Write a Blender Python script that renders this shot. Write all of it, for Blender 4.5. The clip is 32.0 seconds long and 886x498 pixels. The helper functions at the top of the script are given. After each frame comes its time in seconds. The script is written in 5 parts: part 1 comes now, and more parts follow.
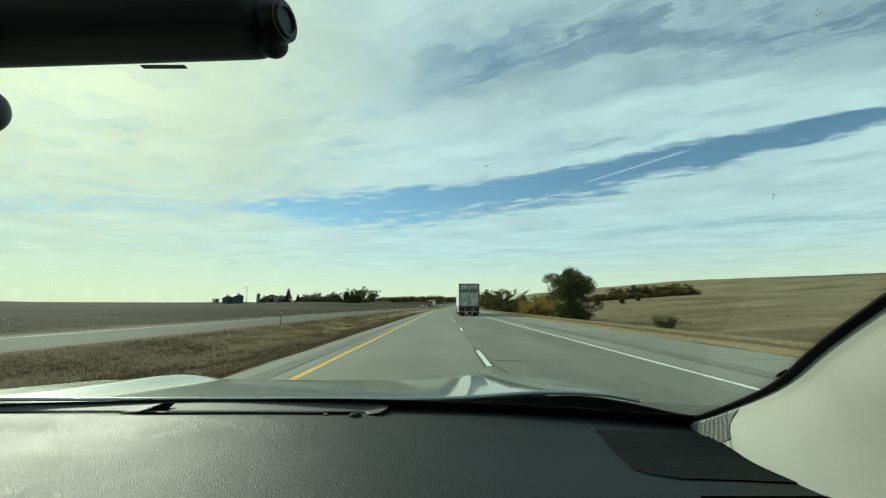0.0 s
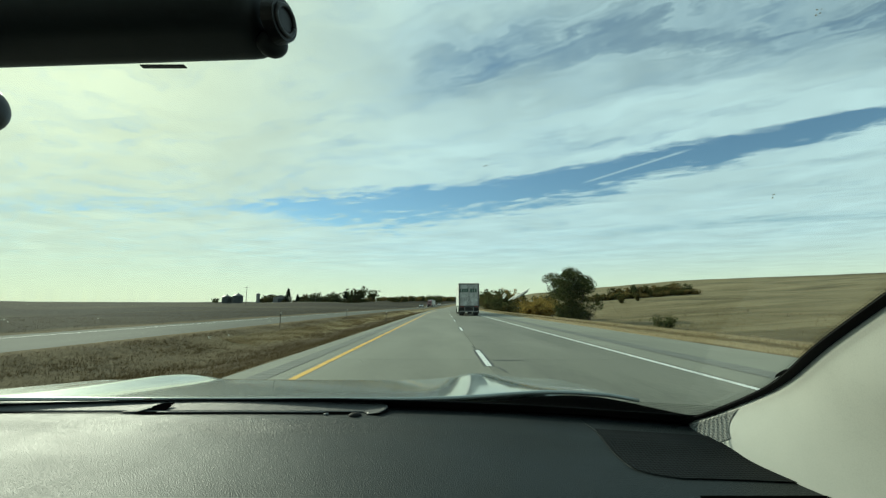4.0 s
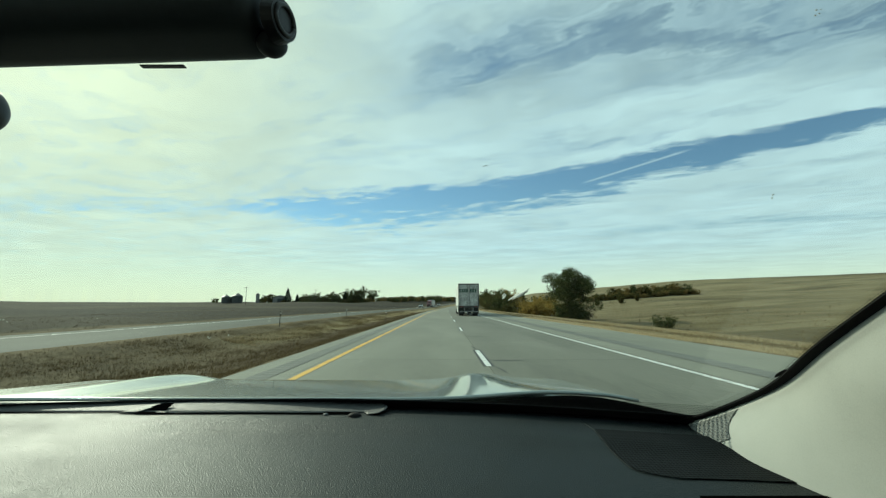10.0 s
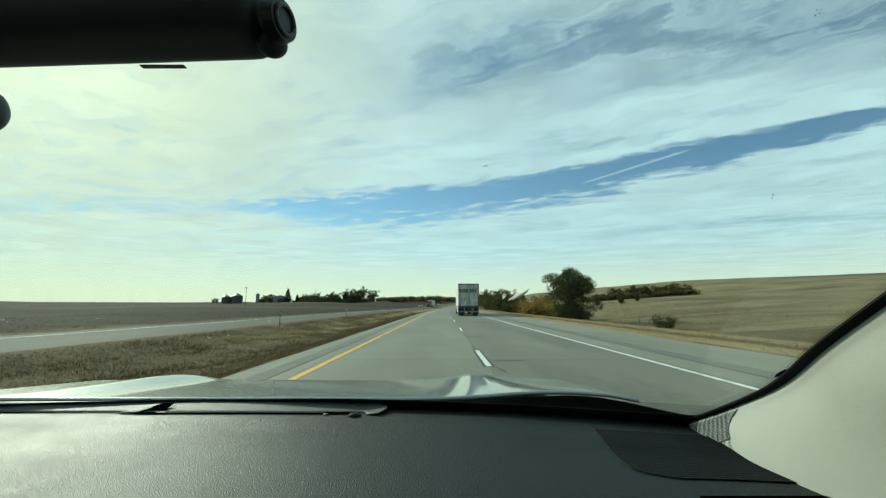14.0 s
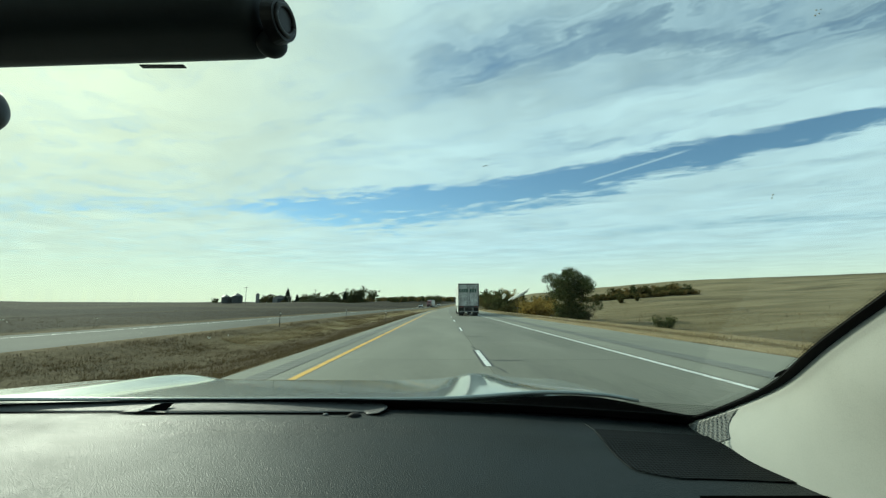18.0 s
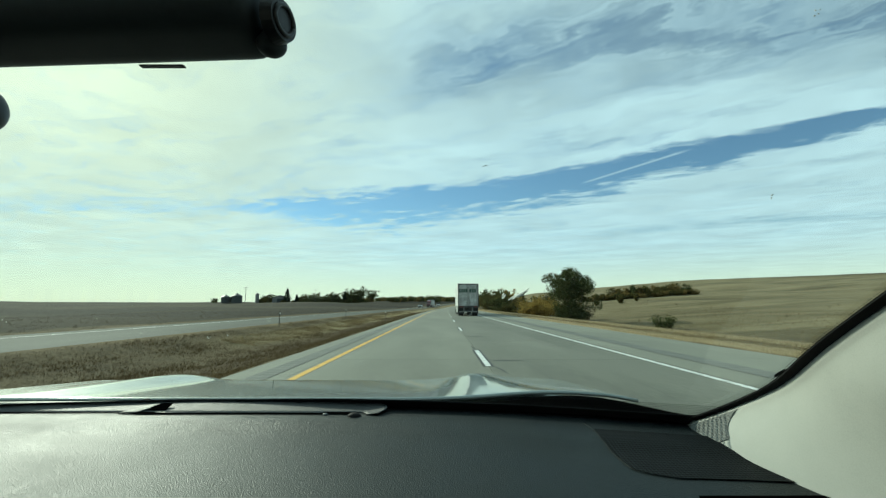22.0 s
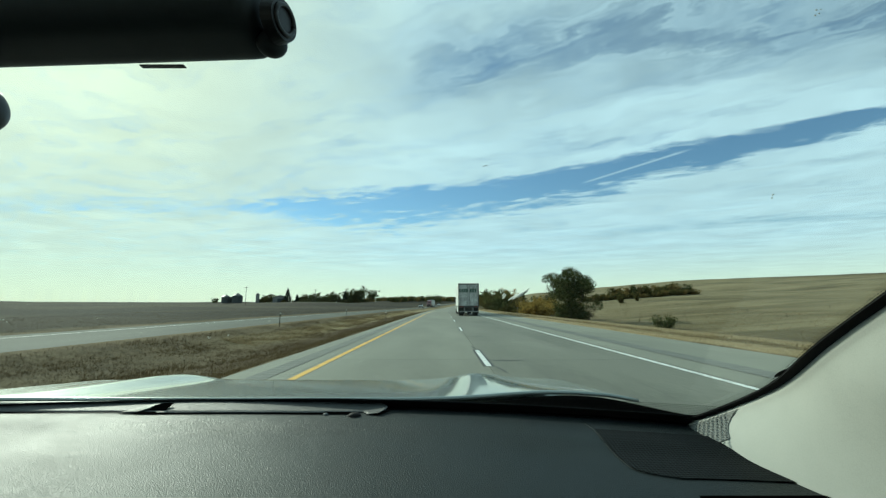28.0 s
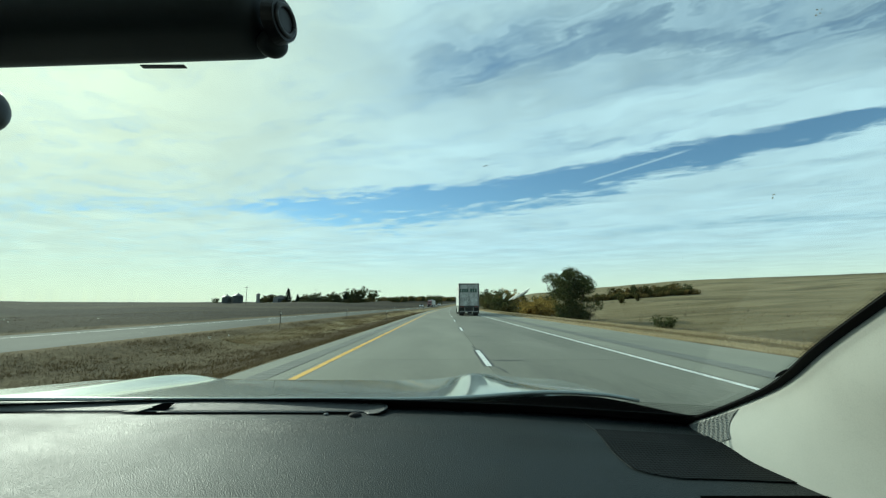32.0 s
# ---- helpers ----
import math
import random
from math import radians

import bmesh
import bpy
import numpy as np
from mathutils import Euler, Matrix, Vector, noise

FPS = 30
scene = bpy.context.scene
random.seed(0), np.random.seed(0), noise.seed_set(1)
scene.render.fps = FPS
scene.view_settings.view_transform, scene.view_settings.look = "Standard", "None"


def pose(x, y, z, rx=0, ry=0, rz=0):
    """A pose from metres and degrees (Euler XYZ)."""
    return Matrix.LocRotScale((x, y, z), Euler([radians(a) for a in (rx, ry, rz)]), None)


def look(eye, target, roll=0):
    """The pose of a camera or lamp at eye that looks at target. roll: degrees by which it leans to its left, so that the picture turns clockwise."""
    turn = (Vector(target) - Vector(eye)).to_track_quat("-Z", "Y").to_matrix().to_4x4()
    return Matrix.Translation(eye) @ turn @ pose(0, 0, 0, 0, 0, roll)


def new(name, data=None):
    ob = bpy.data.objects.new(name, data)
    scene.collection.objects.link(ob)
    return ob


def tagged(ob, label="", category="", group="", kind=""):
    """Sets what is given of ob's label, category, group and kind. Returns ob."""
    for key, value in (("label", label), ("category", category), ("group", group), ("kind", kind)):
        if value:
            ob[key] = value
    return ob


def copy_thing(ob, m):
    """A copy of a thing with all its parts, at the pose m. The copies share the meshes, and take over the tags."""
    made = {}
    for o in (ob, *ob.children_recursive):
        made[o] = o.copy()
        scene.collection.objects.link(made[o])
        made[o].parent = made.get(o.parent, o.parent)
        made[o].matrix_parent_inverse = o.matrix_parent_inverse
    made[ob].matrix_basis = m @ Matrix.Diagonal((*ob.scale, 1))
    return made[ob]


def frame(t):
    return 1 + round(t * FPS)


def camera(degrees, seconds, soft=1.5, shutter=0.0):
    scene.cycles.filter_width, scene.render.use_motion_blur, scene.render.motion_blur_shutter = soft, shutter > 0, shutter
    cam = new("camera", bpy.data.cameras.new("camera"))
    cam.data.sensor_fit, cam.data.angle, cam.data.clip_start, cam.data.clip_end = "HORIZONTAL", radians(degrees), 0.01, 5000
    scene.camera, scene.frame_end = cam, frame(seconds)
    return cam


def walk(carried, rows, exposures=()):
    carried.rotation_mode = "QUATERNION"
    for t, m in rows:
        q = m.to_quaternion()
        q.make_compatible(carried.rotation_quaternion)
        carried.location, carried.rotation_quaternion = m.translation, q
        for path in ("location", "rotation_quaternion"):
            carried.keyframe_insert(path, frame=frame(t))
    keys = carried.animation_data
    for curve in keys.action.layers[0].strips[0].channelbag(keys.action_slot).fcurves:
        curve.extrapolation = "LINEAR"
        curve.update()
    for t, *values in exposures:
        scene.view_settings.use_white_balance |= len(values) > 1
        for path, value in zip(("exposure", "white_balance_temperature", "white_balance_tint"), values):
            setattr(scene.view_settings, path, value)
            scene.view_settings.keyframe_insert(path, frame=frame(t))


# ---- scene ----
cam = camera(96.2, 32.0, soft=1.3)
EYE = 1.30
# the camera rides on its mount in the cabin: only the mount's slight play remains
ROWS = [
    (0.0, 0.05, 0.02), (3.0, 0.03, 0.0), (6.0, -0.02, -0.02), (9.0, -0.03, 0.0), (13.0, -0.03, 0.02), (17.0, -0.02, 0.0),
    (20.0, -0.1, 0.03), (23.0, -0.08, 0.0), (25.0, -0.06, -0.02), (28.0, -0.04, 0.0), (30.0, -0.02, 0.02), (32.0, 0.02, 0.0),
]
EXPOSURES = [(0.0, -0.08, 6420, -12), (9.0, -0.05, 6330, -12), (20.0, 0.0, 6100, -12), (32.0, 0.0, 5890, -12)]
walk(cam, [(t, pose(0, 0, EYE, 98.1 + pitch, 0, yaw)) for t, yaw, pitch in ROWS], EXPOSURES)

# ---- light ----
SUN_AZ, SUN_EL = radians(-46.5), radians(26.5)
SUN = Vector((math.sin(SUN_AZ) * math.cos(SUN_EL), math.cos(SUN_AZ) * math.cos(SUN_EL), math.sin(SUN_EL)))
lamp = new("sun", bpy.data.lights.new("sun", "SUN"))
lamp.data.energy, lamp.data.angle, lamp.data.color = 4.2, radians(1.2), (1.0, 0.93, 0.8)
lamp.matrix_world = look(SUN * 100, (0, 0, 0))


class Net:
    """Short hand for building a node tree."""

    def __init__(self, tree):
        self.tree, self.nodes, self.links = tree, tree.nodes, tree.links
        self.nodes.clear()

    def add(self, kind, **values):
        n = self.nodes.new(kind)
        for k, v in values.items():
            if k == "op":
                n.operation = v
            elif k == "blend":
                n.blend_type = v
            elif k == "dtype":
                n.data_type = v
        return n

    def put(self, socket, value):
        if isinstance(value, bpy.types.NodeSocket):
            self.links.new(value, socket)
        else:
            socket.default_value = value

    def math(self, op, a, b=0.0, c=0.0, clamp=False):
        n = self.add("ShaderNodeMath", op=op)
        n.use_clamp = clamp
        for i, v in enumerate((a, b, c)):
            self.put(n.inputs[i], v)
        return n.outputs[0]

    def combine(self, x, y, z):
        n = self.add("ShaderNodeCombineXYZ")
        for i, v in enumerate((x, y, z)):
            self.put(n.inputs[i], v)
        return n.outputs[0]

    def noise(self, vector, scale, detail=4.0, rough=0.55, distortion=0.0):
        n = self.add("ShaderNodeTexNoise")
        self.put(n.inputs["Vector"], vector)
        n.inputs["Scale"].default_value, n.inputs["Detail"].default_value = scale, detail
        n.inputs["Roughness"].default_value, n.inputs["Distortion"].default_value = rough, distortion
        return n.outputs["Fac"]

    def ramp(self, fac, stops):
        n = self.add("ShaderNodeValToRGB")
        e = n.color_ramp.elements
        while len(e) < len(stops):
            e.new(0.5)
        for el, (p, c) in zip(e, stops):
            el.position, el.color = p, (c, c, c, 1) if isinstance(c, float) else (*c, 1)
        self.put(n.inputs[0], fac)
        return n.outputs[0]

    def mix(self, fac, a, b, blend="MIX"):
        n = self.add("ShaderNodeMix", dtype="RGBA", blend=blend)
        self.put(n.inputs[0], fac)
        for i, v in ((6, a), (7, b)):
            self.put(n.inputs[i], (*v, 1) if isinstance(v, tuple) and len(v) == 3 else v)
        return n.outputs[2]

    def smooth(self, x, lo, hi):
        n = self.add("ShaderNodeMapRange")
        n.interpolation_type = "SMOOTHSTEP"
        self.put(n.inputs[0], x)
        n.inputs[1].default_value, n.inputs[2].default_value = lo, hi
        return n.outputs[0]


def build_sky():
    """Nishita air with streaks of high cloud that lie on a level sheet, brighter round the sun."""
    world = bpy.data.worlds.new("sky")
    scene.world = world
    world.use_nodes = True
    n = Net(world.node_tree)
    air = n.add("ShaderNodeTexSky")
    air.sky_type, air.sun_disc = "NISHITA", False
    air.sun_elevation, air.sun_rotation = SUN_EL, SUN_AZ
    air.air_density, air.dust_density, air.ozone_density = 1.1, 0.0, 1.5
    way = n.add("ShaderNodeTexCoord").outputs["Generated"]
    sep = n.add("ShaderNodeSeparateXYZ")
    n.put(sep.inputs[0], way)
    x, y, z = sep.outputs
    up = n.math("MAXIMUM", z, 0.03)
    u, v = n.math("DIVIDE", x, up), n.math("DIVIDE", y, up)
    # along and across the streaks
    across = n.math("ADD", v, n.math("MULTIPLY", u, 0.48))
    along = n.math("SUBTRACT", u, n.math("MULTIPLY", v, 0.48))
    warp = n.noise(n.combine(n.math("MULTIPLY", along, 0.5), n.math("MULTIPLY", across, 1.0), 0.0), 1.0, 4.0)
    ragged = n.noise(n.combine(n.math("MULTIPLY", along, 1.6), n.math("MULTIPLY", across, 3.0), 7.0), 1.6, 7.0, 0.6, 0.2)
    across2 = n.math("ADD", across, n.math("ADD", n.math("MULTIPLY", n.math("SUBTRACT", warp, 0.5), 1.0), n.math("MULTIPLY", n.math("SUBTRACT", ragged, 0.5), 0.5)))
    pos = n.combine(n.math("MULTIPLY", along, 0.32), across2, 0.0)
    streak = n.noise(pos, 2.0, 9.0, 0.6, 0.15)
    wisps = n.noise(n.combine(n.math("MULTIPLY", along, 0.8), n.math("MULTIPLY", across2, 2.2), 3.0), 3.0, 8.0, 0.62, 0.25)
    # one long clear lane that bends with the sheets and narrows overhead, ragged along its edges
    width = n.math("MAXIMUM", n.math("MULTIPLY", n.math("SUBTRACT", v, 1.35), 0.25), 0.14)
    swell = n.math("ADD", along, 1.9)
    centre = n.math("SUBTRACT", 3.68, n.math("MULTIPLY", n.math("MULTIPLY", swell, swell), 0.058))
    rough = n.math("ADD", n.math("MULTIPLY", n.math("SUBTRACT", warp, 0.5), 1.6), n.math("MULTIPLY", n.math("SUBTRACT", ragged, 0.5), 3.4))
    off = n.math("ADD", n.math("DIVIDE", n.math("SUBTRACT", across, centre), width), rough)
    gap = n.math("SUBTRACT", 1.0, n.smooth(n.math("ABSOLUTE", off), 0.15, 1.6))
    gap = n.math("MULTIPLY", gap, n.smooth(along, -4.6, -3.1))
    # thin patch overhead
    high = n.math("SUBTRACT", 1.0, n.smooth(n.math("ABSOLUTE", n.math("SUBTRACT", n.math("SUBTRACT", across2, 1.72), n.math("MULTIPLY", along, 0.2))), 0.0, 0.58))
    veil = n.math("MULTIPLY", n.smooth(along, 0.4, 1.3), n.math("SUBTRACT", 1.0, n.smooth(across2, 2.2, 2.8)))
    high = n.math("MULTIPLY", high, n.math("MULTIPLY", n.smooth(along, -1.5, -0.5), n.math("ADD", 0.3, n.math("MULTIPLY", n.smooth(wisps, 0.36, 0.6), 0.8))))
    # faint lane that runs on to the left
    level = n.math("ADD", n.math("ADD", v, n.math("MULTIPLY", n.math("SUBTRACT", warp, 0.5), 1.0)), n.math("MULTIPLY", n.math("SUBTRACT", ragged, 0.5), 0.7))
    tail = n.math("SUBTRACT", 1.0, n.smooth(n.math("ABSOLUTE", n.math("SUBTRACT", level, 3.95)), 0.05, 0.5))
    tail = n.math("MULTIPLY", tail, n.math("SUBTRACT", 1.0, n.smooth(u, -2.4, -1.2)))
    tail = n.math("MULTIPLY", tail, n.smooth(streak, 0.3, 0.55))
    low = n.math("SUBTRACT", 1.0, n.smooth(n.math("ABSOLUTE", n.math("SUBTRACT", across2, 6.5)), 0.15, 0.5))
    low = n.math("MULTIPLY", low, n.smooth(along, -1.6, 0.2))
    cover = n.math("ADD", n.math("MULTIPLY", streak, 0.85), n.math("MULTIPLY", wisps, 0.95))
    cover = n.math("SUBTRACT", n.math("SUBTRACT", n.math("SUBTRACT", cover, n.math("MULTIPLY", gap, 0.85)), n.math("MULTIPLY", high, 0.40)), n.math("ADD", n.math("MULTIPLY", low, 0.22), n.math("MULTIPLY", tail, 0.26)))
    cover = n.smooth(cover, 0.2, 0.98)
    # one long contrail and one short one
    def trail(x0, y0, x1, y1, wide, strength):
        length = math.hypot(x1 - x0, y1 - y0)
        dx, dy = (x1 - x0) / length, (y1 - y0) / length
        px, py = n.math("SUBTRACT", u, x0), n.math("SUBTRACT", v, y0)
        s = n.math("ADD", n.math("MULTIPLY", px, dx), n.math("MULTIPLY", py, dy))
        o = n.math("ABSOLUTE", n.math("SUBTRACT", n.math("MULTIPLY", px, dy), n.math("MULTIPLY", py, dx)))
        ends = n.math("MULTIPLY", n.smooth(s, -0.02, 0.12), n.math("SUBTRACT", 1.0, n.smooth(s, length - 0.15, length)))
        return n.math("MULTIPLY", n.math("MULTIPLY", n.math("SUBTRACT", 1.0, n.smooth(o, wide * 0.2, wide)), ends), strength)
    cover = n.math("ADD", cover, trail(1.15, 3.18, 1.62, 2.42, 0.03, 0.5), clamp=True)
    cover = n.math("ADD", cover, trail(-1.95, 3.22, -2.0, 3.65, 0.03, 0.6), clamp=True)
    # haze thickens towards the horizon
    haze = n.math("SUBTRACT", 1.0, n.smooth(z, 0.02, 0.15))
    cover = n.math("ADD", n.math("MULTIPLY", cover, n.math("SUBTRACT", 1.0, haze)), n.math("MULTIPLY", haze, n.math("ADD", 0.56, n.math("MULTIPLY", streak, 0.85), clamp=True)))
    dot = n.add("ShaderNodeVectorMath", op="DOT_PRODUCT")
    n.put(dot.inputs[0], way)
    dot.inputs[1].default_value = SUN
    near = n.math("MAXIMUM", dot.outputs["Value"], 0.0)
    wide = n.math("POWER", near, 3.0)
    core = n.math("POWER", near, 60.0)
    body = n.math("MULTIPLY", n.math("SUBTRACT", n.noise(n.combine(n.math("MULTIPLY", along, 0.9), n.math("MULTIPLY", across2, 1.4), 11.0), 1.2, 7.0, 0.6, 0.2), 0.5), n.math("SUBTRACT", 1.0, n.math("MULTIPLY", haze, 0.55)))
    bright = n.math("ADD", n.math("ADD", n.math("ADD", CLOUD[0], n.math("MULTIPLY", haze, 0.9)), n.math("SUBTRACT", n.math("MULTIPLY", body, 5.5), n.math("ADD", n.math("MULTIPLY", tail, 0.5), n.math("ADD", n.math("MULTIPLY", high, 2.6), n.math("MULTIPLY", veil, 1.3))))), n.math("ADD", n.math("MULTIPLY", wide, CLOUD[1]), n.math("MULTIPLY", core, CLOUD[2])))
    tint = n.mix(n.math("POWER", near, 7.5, clamp=True), (0.84, 1.0, 1.11), (1.02, 1.0, 0.76))
    tint = n.mix(n.math("MULTIPLY", haze, 0.75), tint, (0.99, 1.0, 0.76))
    cloud = n.mix(1.0, tint, n.combine(bright, bright, bright), "MULTIPLY")
    blue = n.mix(1.0, air.outputs[0], (0.98, 1.06, 1.14), "MULTIPLY")
    colour = n.mix(n.math("MULTIPLY", cover, 0.9), blue, cloud)
    back = n.add("ShaderNodeBackground")
    n.put(back.inputs[0], colour)
    back.inputs[1].default_value = 0.1
    out = n.add("ShaderNodeOutputWorld")
    n.put(out.inputs[0], back.outputs[0])


CLOUD = (8.0, 0.8, 3.0)
build_sky()


# ---- materials ----
def material(name, colours, rough=0.6, metal=0.0, scale=3.0, fine=40.0, bump=0.2, bump_scale=None, stretch=(1, 1, 1), coat=0.0, vary=0.0, spread=0.5, spec=0.5, relief=None, world_space=False):
    """Two or three colours laid over one another by noise at two scales, with a fine relief."""
    m = bpy.data.materials.new(name)
    m.use_nodes = True
    n = Net(m.node_tree)
    bsdf = n.add("ShaderNodeBsdfPrincipled")
    coord = n.add("ShaderNodeTexCoord").outputs["Object"]
    if world_space:
        coord = n.add("ShaderNodeNewGeometry").outputs["Position"]
    mp = n.add("ShaderNodeMapping")
    n.put(mp.inputs["Vector"], coord)
    mp.inputs["Scale"].default_value = stretch
    p = mp.outputs[0]
    big, small = n.noise(p, scale, 5.0, 0.6), n.noise(p, fine, 4.0, 0.6)
    f = n.math("ADD", n.math("MULTIPLY", big, 0.65), n.math("MULTIPLY", small, 0.35))
    lo, hi = 0.5 - spread * 0.32, 0.5 + spread * 0.32
    stops = [(lo + (hi - lo) * i / max(1, len(colours) - 1), c) for i, c in enumerate(colours)]
    col = n.ramp(f, stops)
    if vary:
        info = n.add("ShaderNodeObjectInfo")
        k = n.math("ADD", 1.0 - vary, n.math("MULTIPLY", info.outputs["Random"], 2 * vary))
        col = n.mix(1.0, col, n.combine(k, k, k), "MULTIPLY")
    n.put(bsdf.inputs["Base Color"], col)
    r = n.math("ADD", rough - 0.08, n.math("MULTIPLY", small, 0.16), clamp=True)
    n.put(bsdf.inputs["Roughness"], r)
    bsdf.inputs["Metallic"].default_value = metal
    bsdf.inputs["Coat Weight"].default_value = coat
    bsdf.inputs["Coat Roughness"].default_value = 0.04
    bsdf.inputs["Specular IOR Level"].default_value = spec
    if bump:
        b = n.add("ShaderNodeBump")
        b.inputs["Strength"].default_value = bump
        b.inputs["Distance"].default_value = 0.02 if relief is None else relief
        h = small if bump_scale is None else n.noise(p, bump_scale, 3.0, 0.6)
        n.put(b.inputs["Height"], h)
        n.put(bsdf.inputs["Normal"], b.outputs[0])
    out = n.add("ShaderNodeOutputMaterial")
    n.put(out.inputs[0], bsdf.outputs[0])
    return m


def leather(name):
    """Black grained dashboard skin: shrunken cells like pressed leather."""
    m = bpy.data.materials.new(name)
    m.use_nodes = True
    n = Net(m.node_tree)
    bsdf = n.add("ShaderNodeBsdfPrincipled")
    p = n.add("ShaderNodeTexCoord").outputs["Object"]
    w = n.add("ShaderNodeTexNoise")
    n.put(w.inputs["Vector"], p)
    w.inputs["Scale"].default_value = 150.0
    mixv = n.add("ShaderNodeVectorMath", op="MULTIPLY_ADD")
    n.put(mixv.inputs[0], w.outputs["Color"])
    mixv.inputs[1].default_value = (0.0026, 0.0026, 0.0026)
    n.put(mixv.inputs[2], p)
    vor = n.add("ShaderNodeTexVoronoi")
    vor.feature = "F1"
    n.put(vor.inputs["Vector"], mixv.outputs[0])
    vor.inputs["Scale"].default_value = 630.0
    dust = n.noise(p, 5.0, 5.0, 0.6)
    n.put(bsdf.inputs["Base Color"], n.ramp(dust, [(0.35, (0.005, 0.0064, 0.0071)), (0.7, (0.009, 0.0109, 0.0118))]))
    n.put(bsdf.inputs["Roughness"], n.math("ADD", 0.40, n.math("MULTIPLY", n.noise(p, 5.0, 3.0, 0.5, 1.2), 0.26)))
    bsdf.inputs["Specular IOR Level"].default_value = 0.33
    bsdf.inputs["Specular Tint"].default_value = (0.85, 1.0, 0.95, 1)
    b = n.add("ShaderNodeBump")
    b.inputs["Strength"].default_value, b.inputs["Distance"].default_value = 0.7, 0.0008
    n.put(b.inputs["Height"], vor.outputs["Distance"])
    n.put(bsdf.inputs["Normal"], b.outputs[0])
    out = n.add("ShaderNodeOutputMaterial")
    n.put(out.inputs[0], bsdf.outputs[0])
    return m


def windscreen_glass(name):
    m = bpy.data.materials.new(name)
    m.use_nodes = True
    n = Net(m.node_tree)
    clear, gloss, film = n.add("ShaderNodeBsdfTransparent"), n.add("ShaderNodeBsdfGlossy"), n.add("ShaderNodeBsdfDiffuse")
    clear.inputs[0].default_value = (0.93, 0.97, 0.95, 1)
    gloss.inputs["Roughness"].default_value = 0.0
    film.inputs[0].default_value = (0.7, 0.7, 0.66, 1)
    fres = n.add("ShaderNodeFresnel")
    fres.inputs[0].default_value = 1.5
    p = n.add("ShaderNodeTexCoord").outputs["Object"]
    dirt = n.smooth(n.noise(p, 9.0, 8.0, 0.65), 0.45, 0.8)
    a, b = n.add("ShaderNodeMixShader"), n.add("ShaderNodeMixShader")
    n.put(a.inputs[0], n.math("MULTIPLY", dirt, 0.025))
    n.put(a.inputs[1], clear.outputs[0])
    n.put(a.inputs[2], film.outputs[0])
    n.put(b.inputs[0], n.math("MULTIPLY", fres.outputs[0], 0.7))
    n.put(b.inputs[1], a.outputs[0])
    n.put(b.inputs[2], gloss.outputs[0])
    out = n.add("ShaderNodeOutputMaterial")
    n.put(out.inputs[0], b.outputs[0])
    return m


def foliage(name, colours):
    m = bpy.data.materials.new(name)
    m.use_nodes = True
    n = Net(m.node_tree)
    geo = n.add("ShaderNodeNewGeometry")
    k = n.ramp(geo.outputs["Random Per Island"], [(i / (len(colours) - 1), c) for i, c in enumerate(colours)])
    d, t = n.add("ShaderNodeBsdfDiffuse"), n.add("ShaderNodeBsdfTranslucent")
    n.put(d.inputs[0], k)
    n.put(t.inputs[0], k)
    s = n.add("ShaderNodeMixShader")
    s.inputs[0].default_value = 0.4
    n.put(s.inputs[1], d.outputs[0])
    n.put(s.inputs[2], t.outputs[0])
    out = n.add("ShaderNodeOutputMaterial")
    n.put(out.inputs[0], s.outputs[0])
    return m


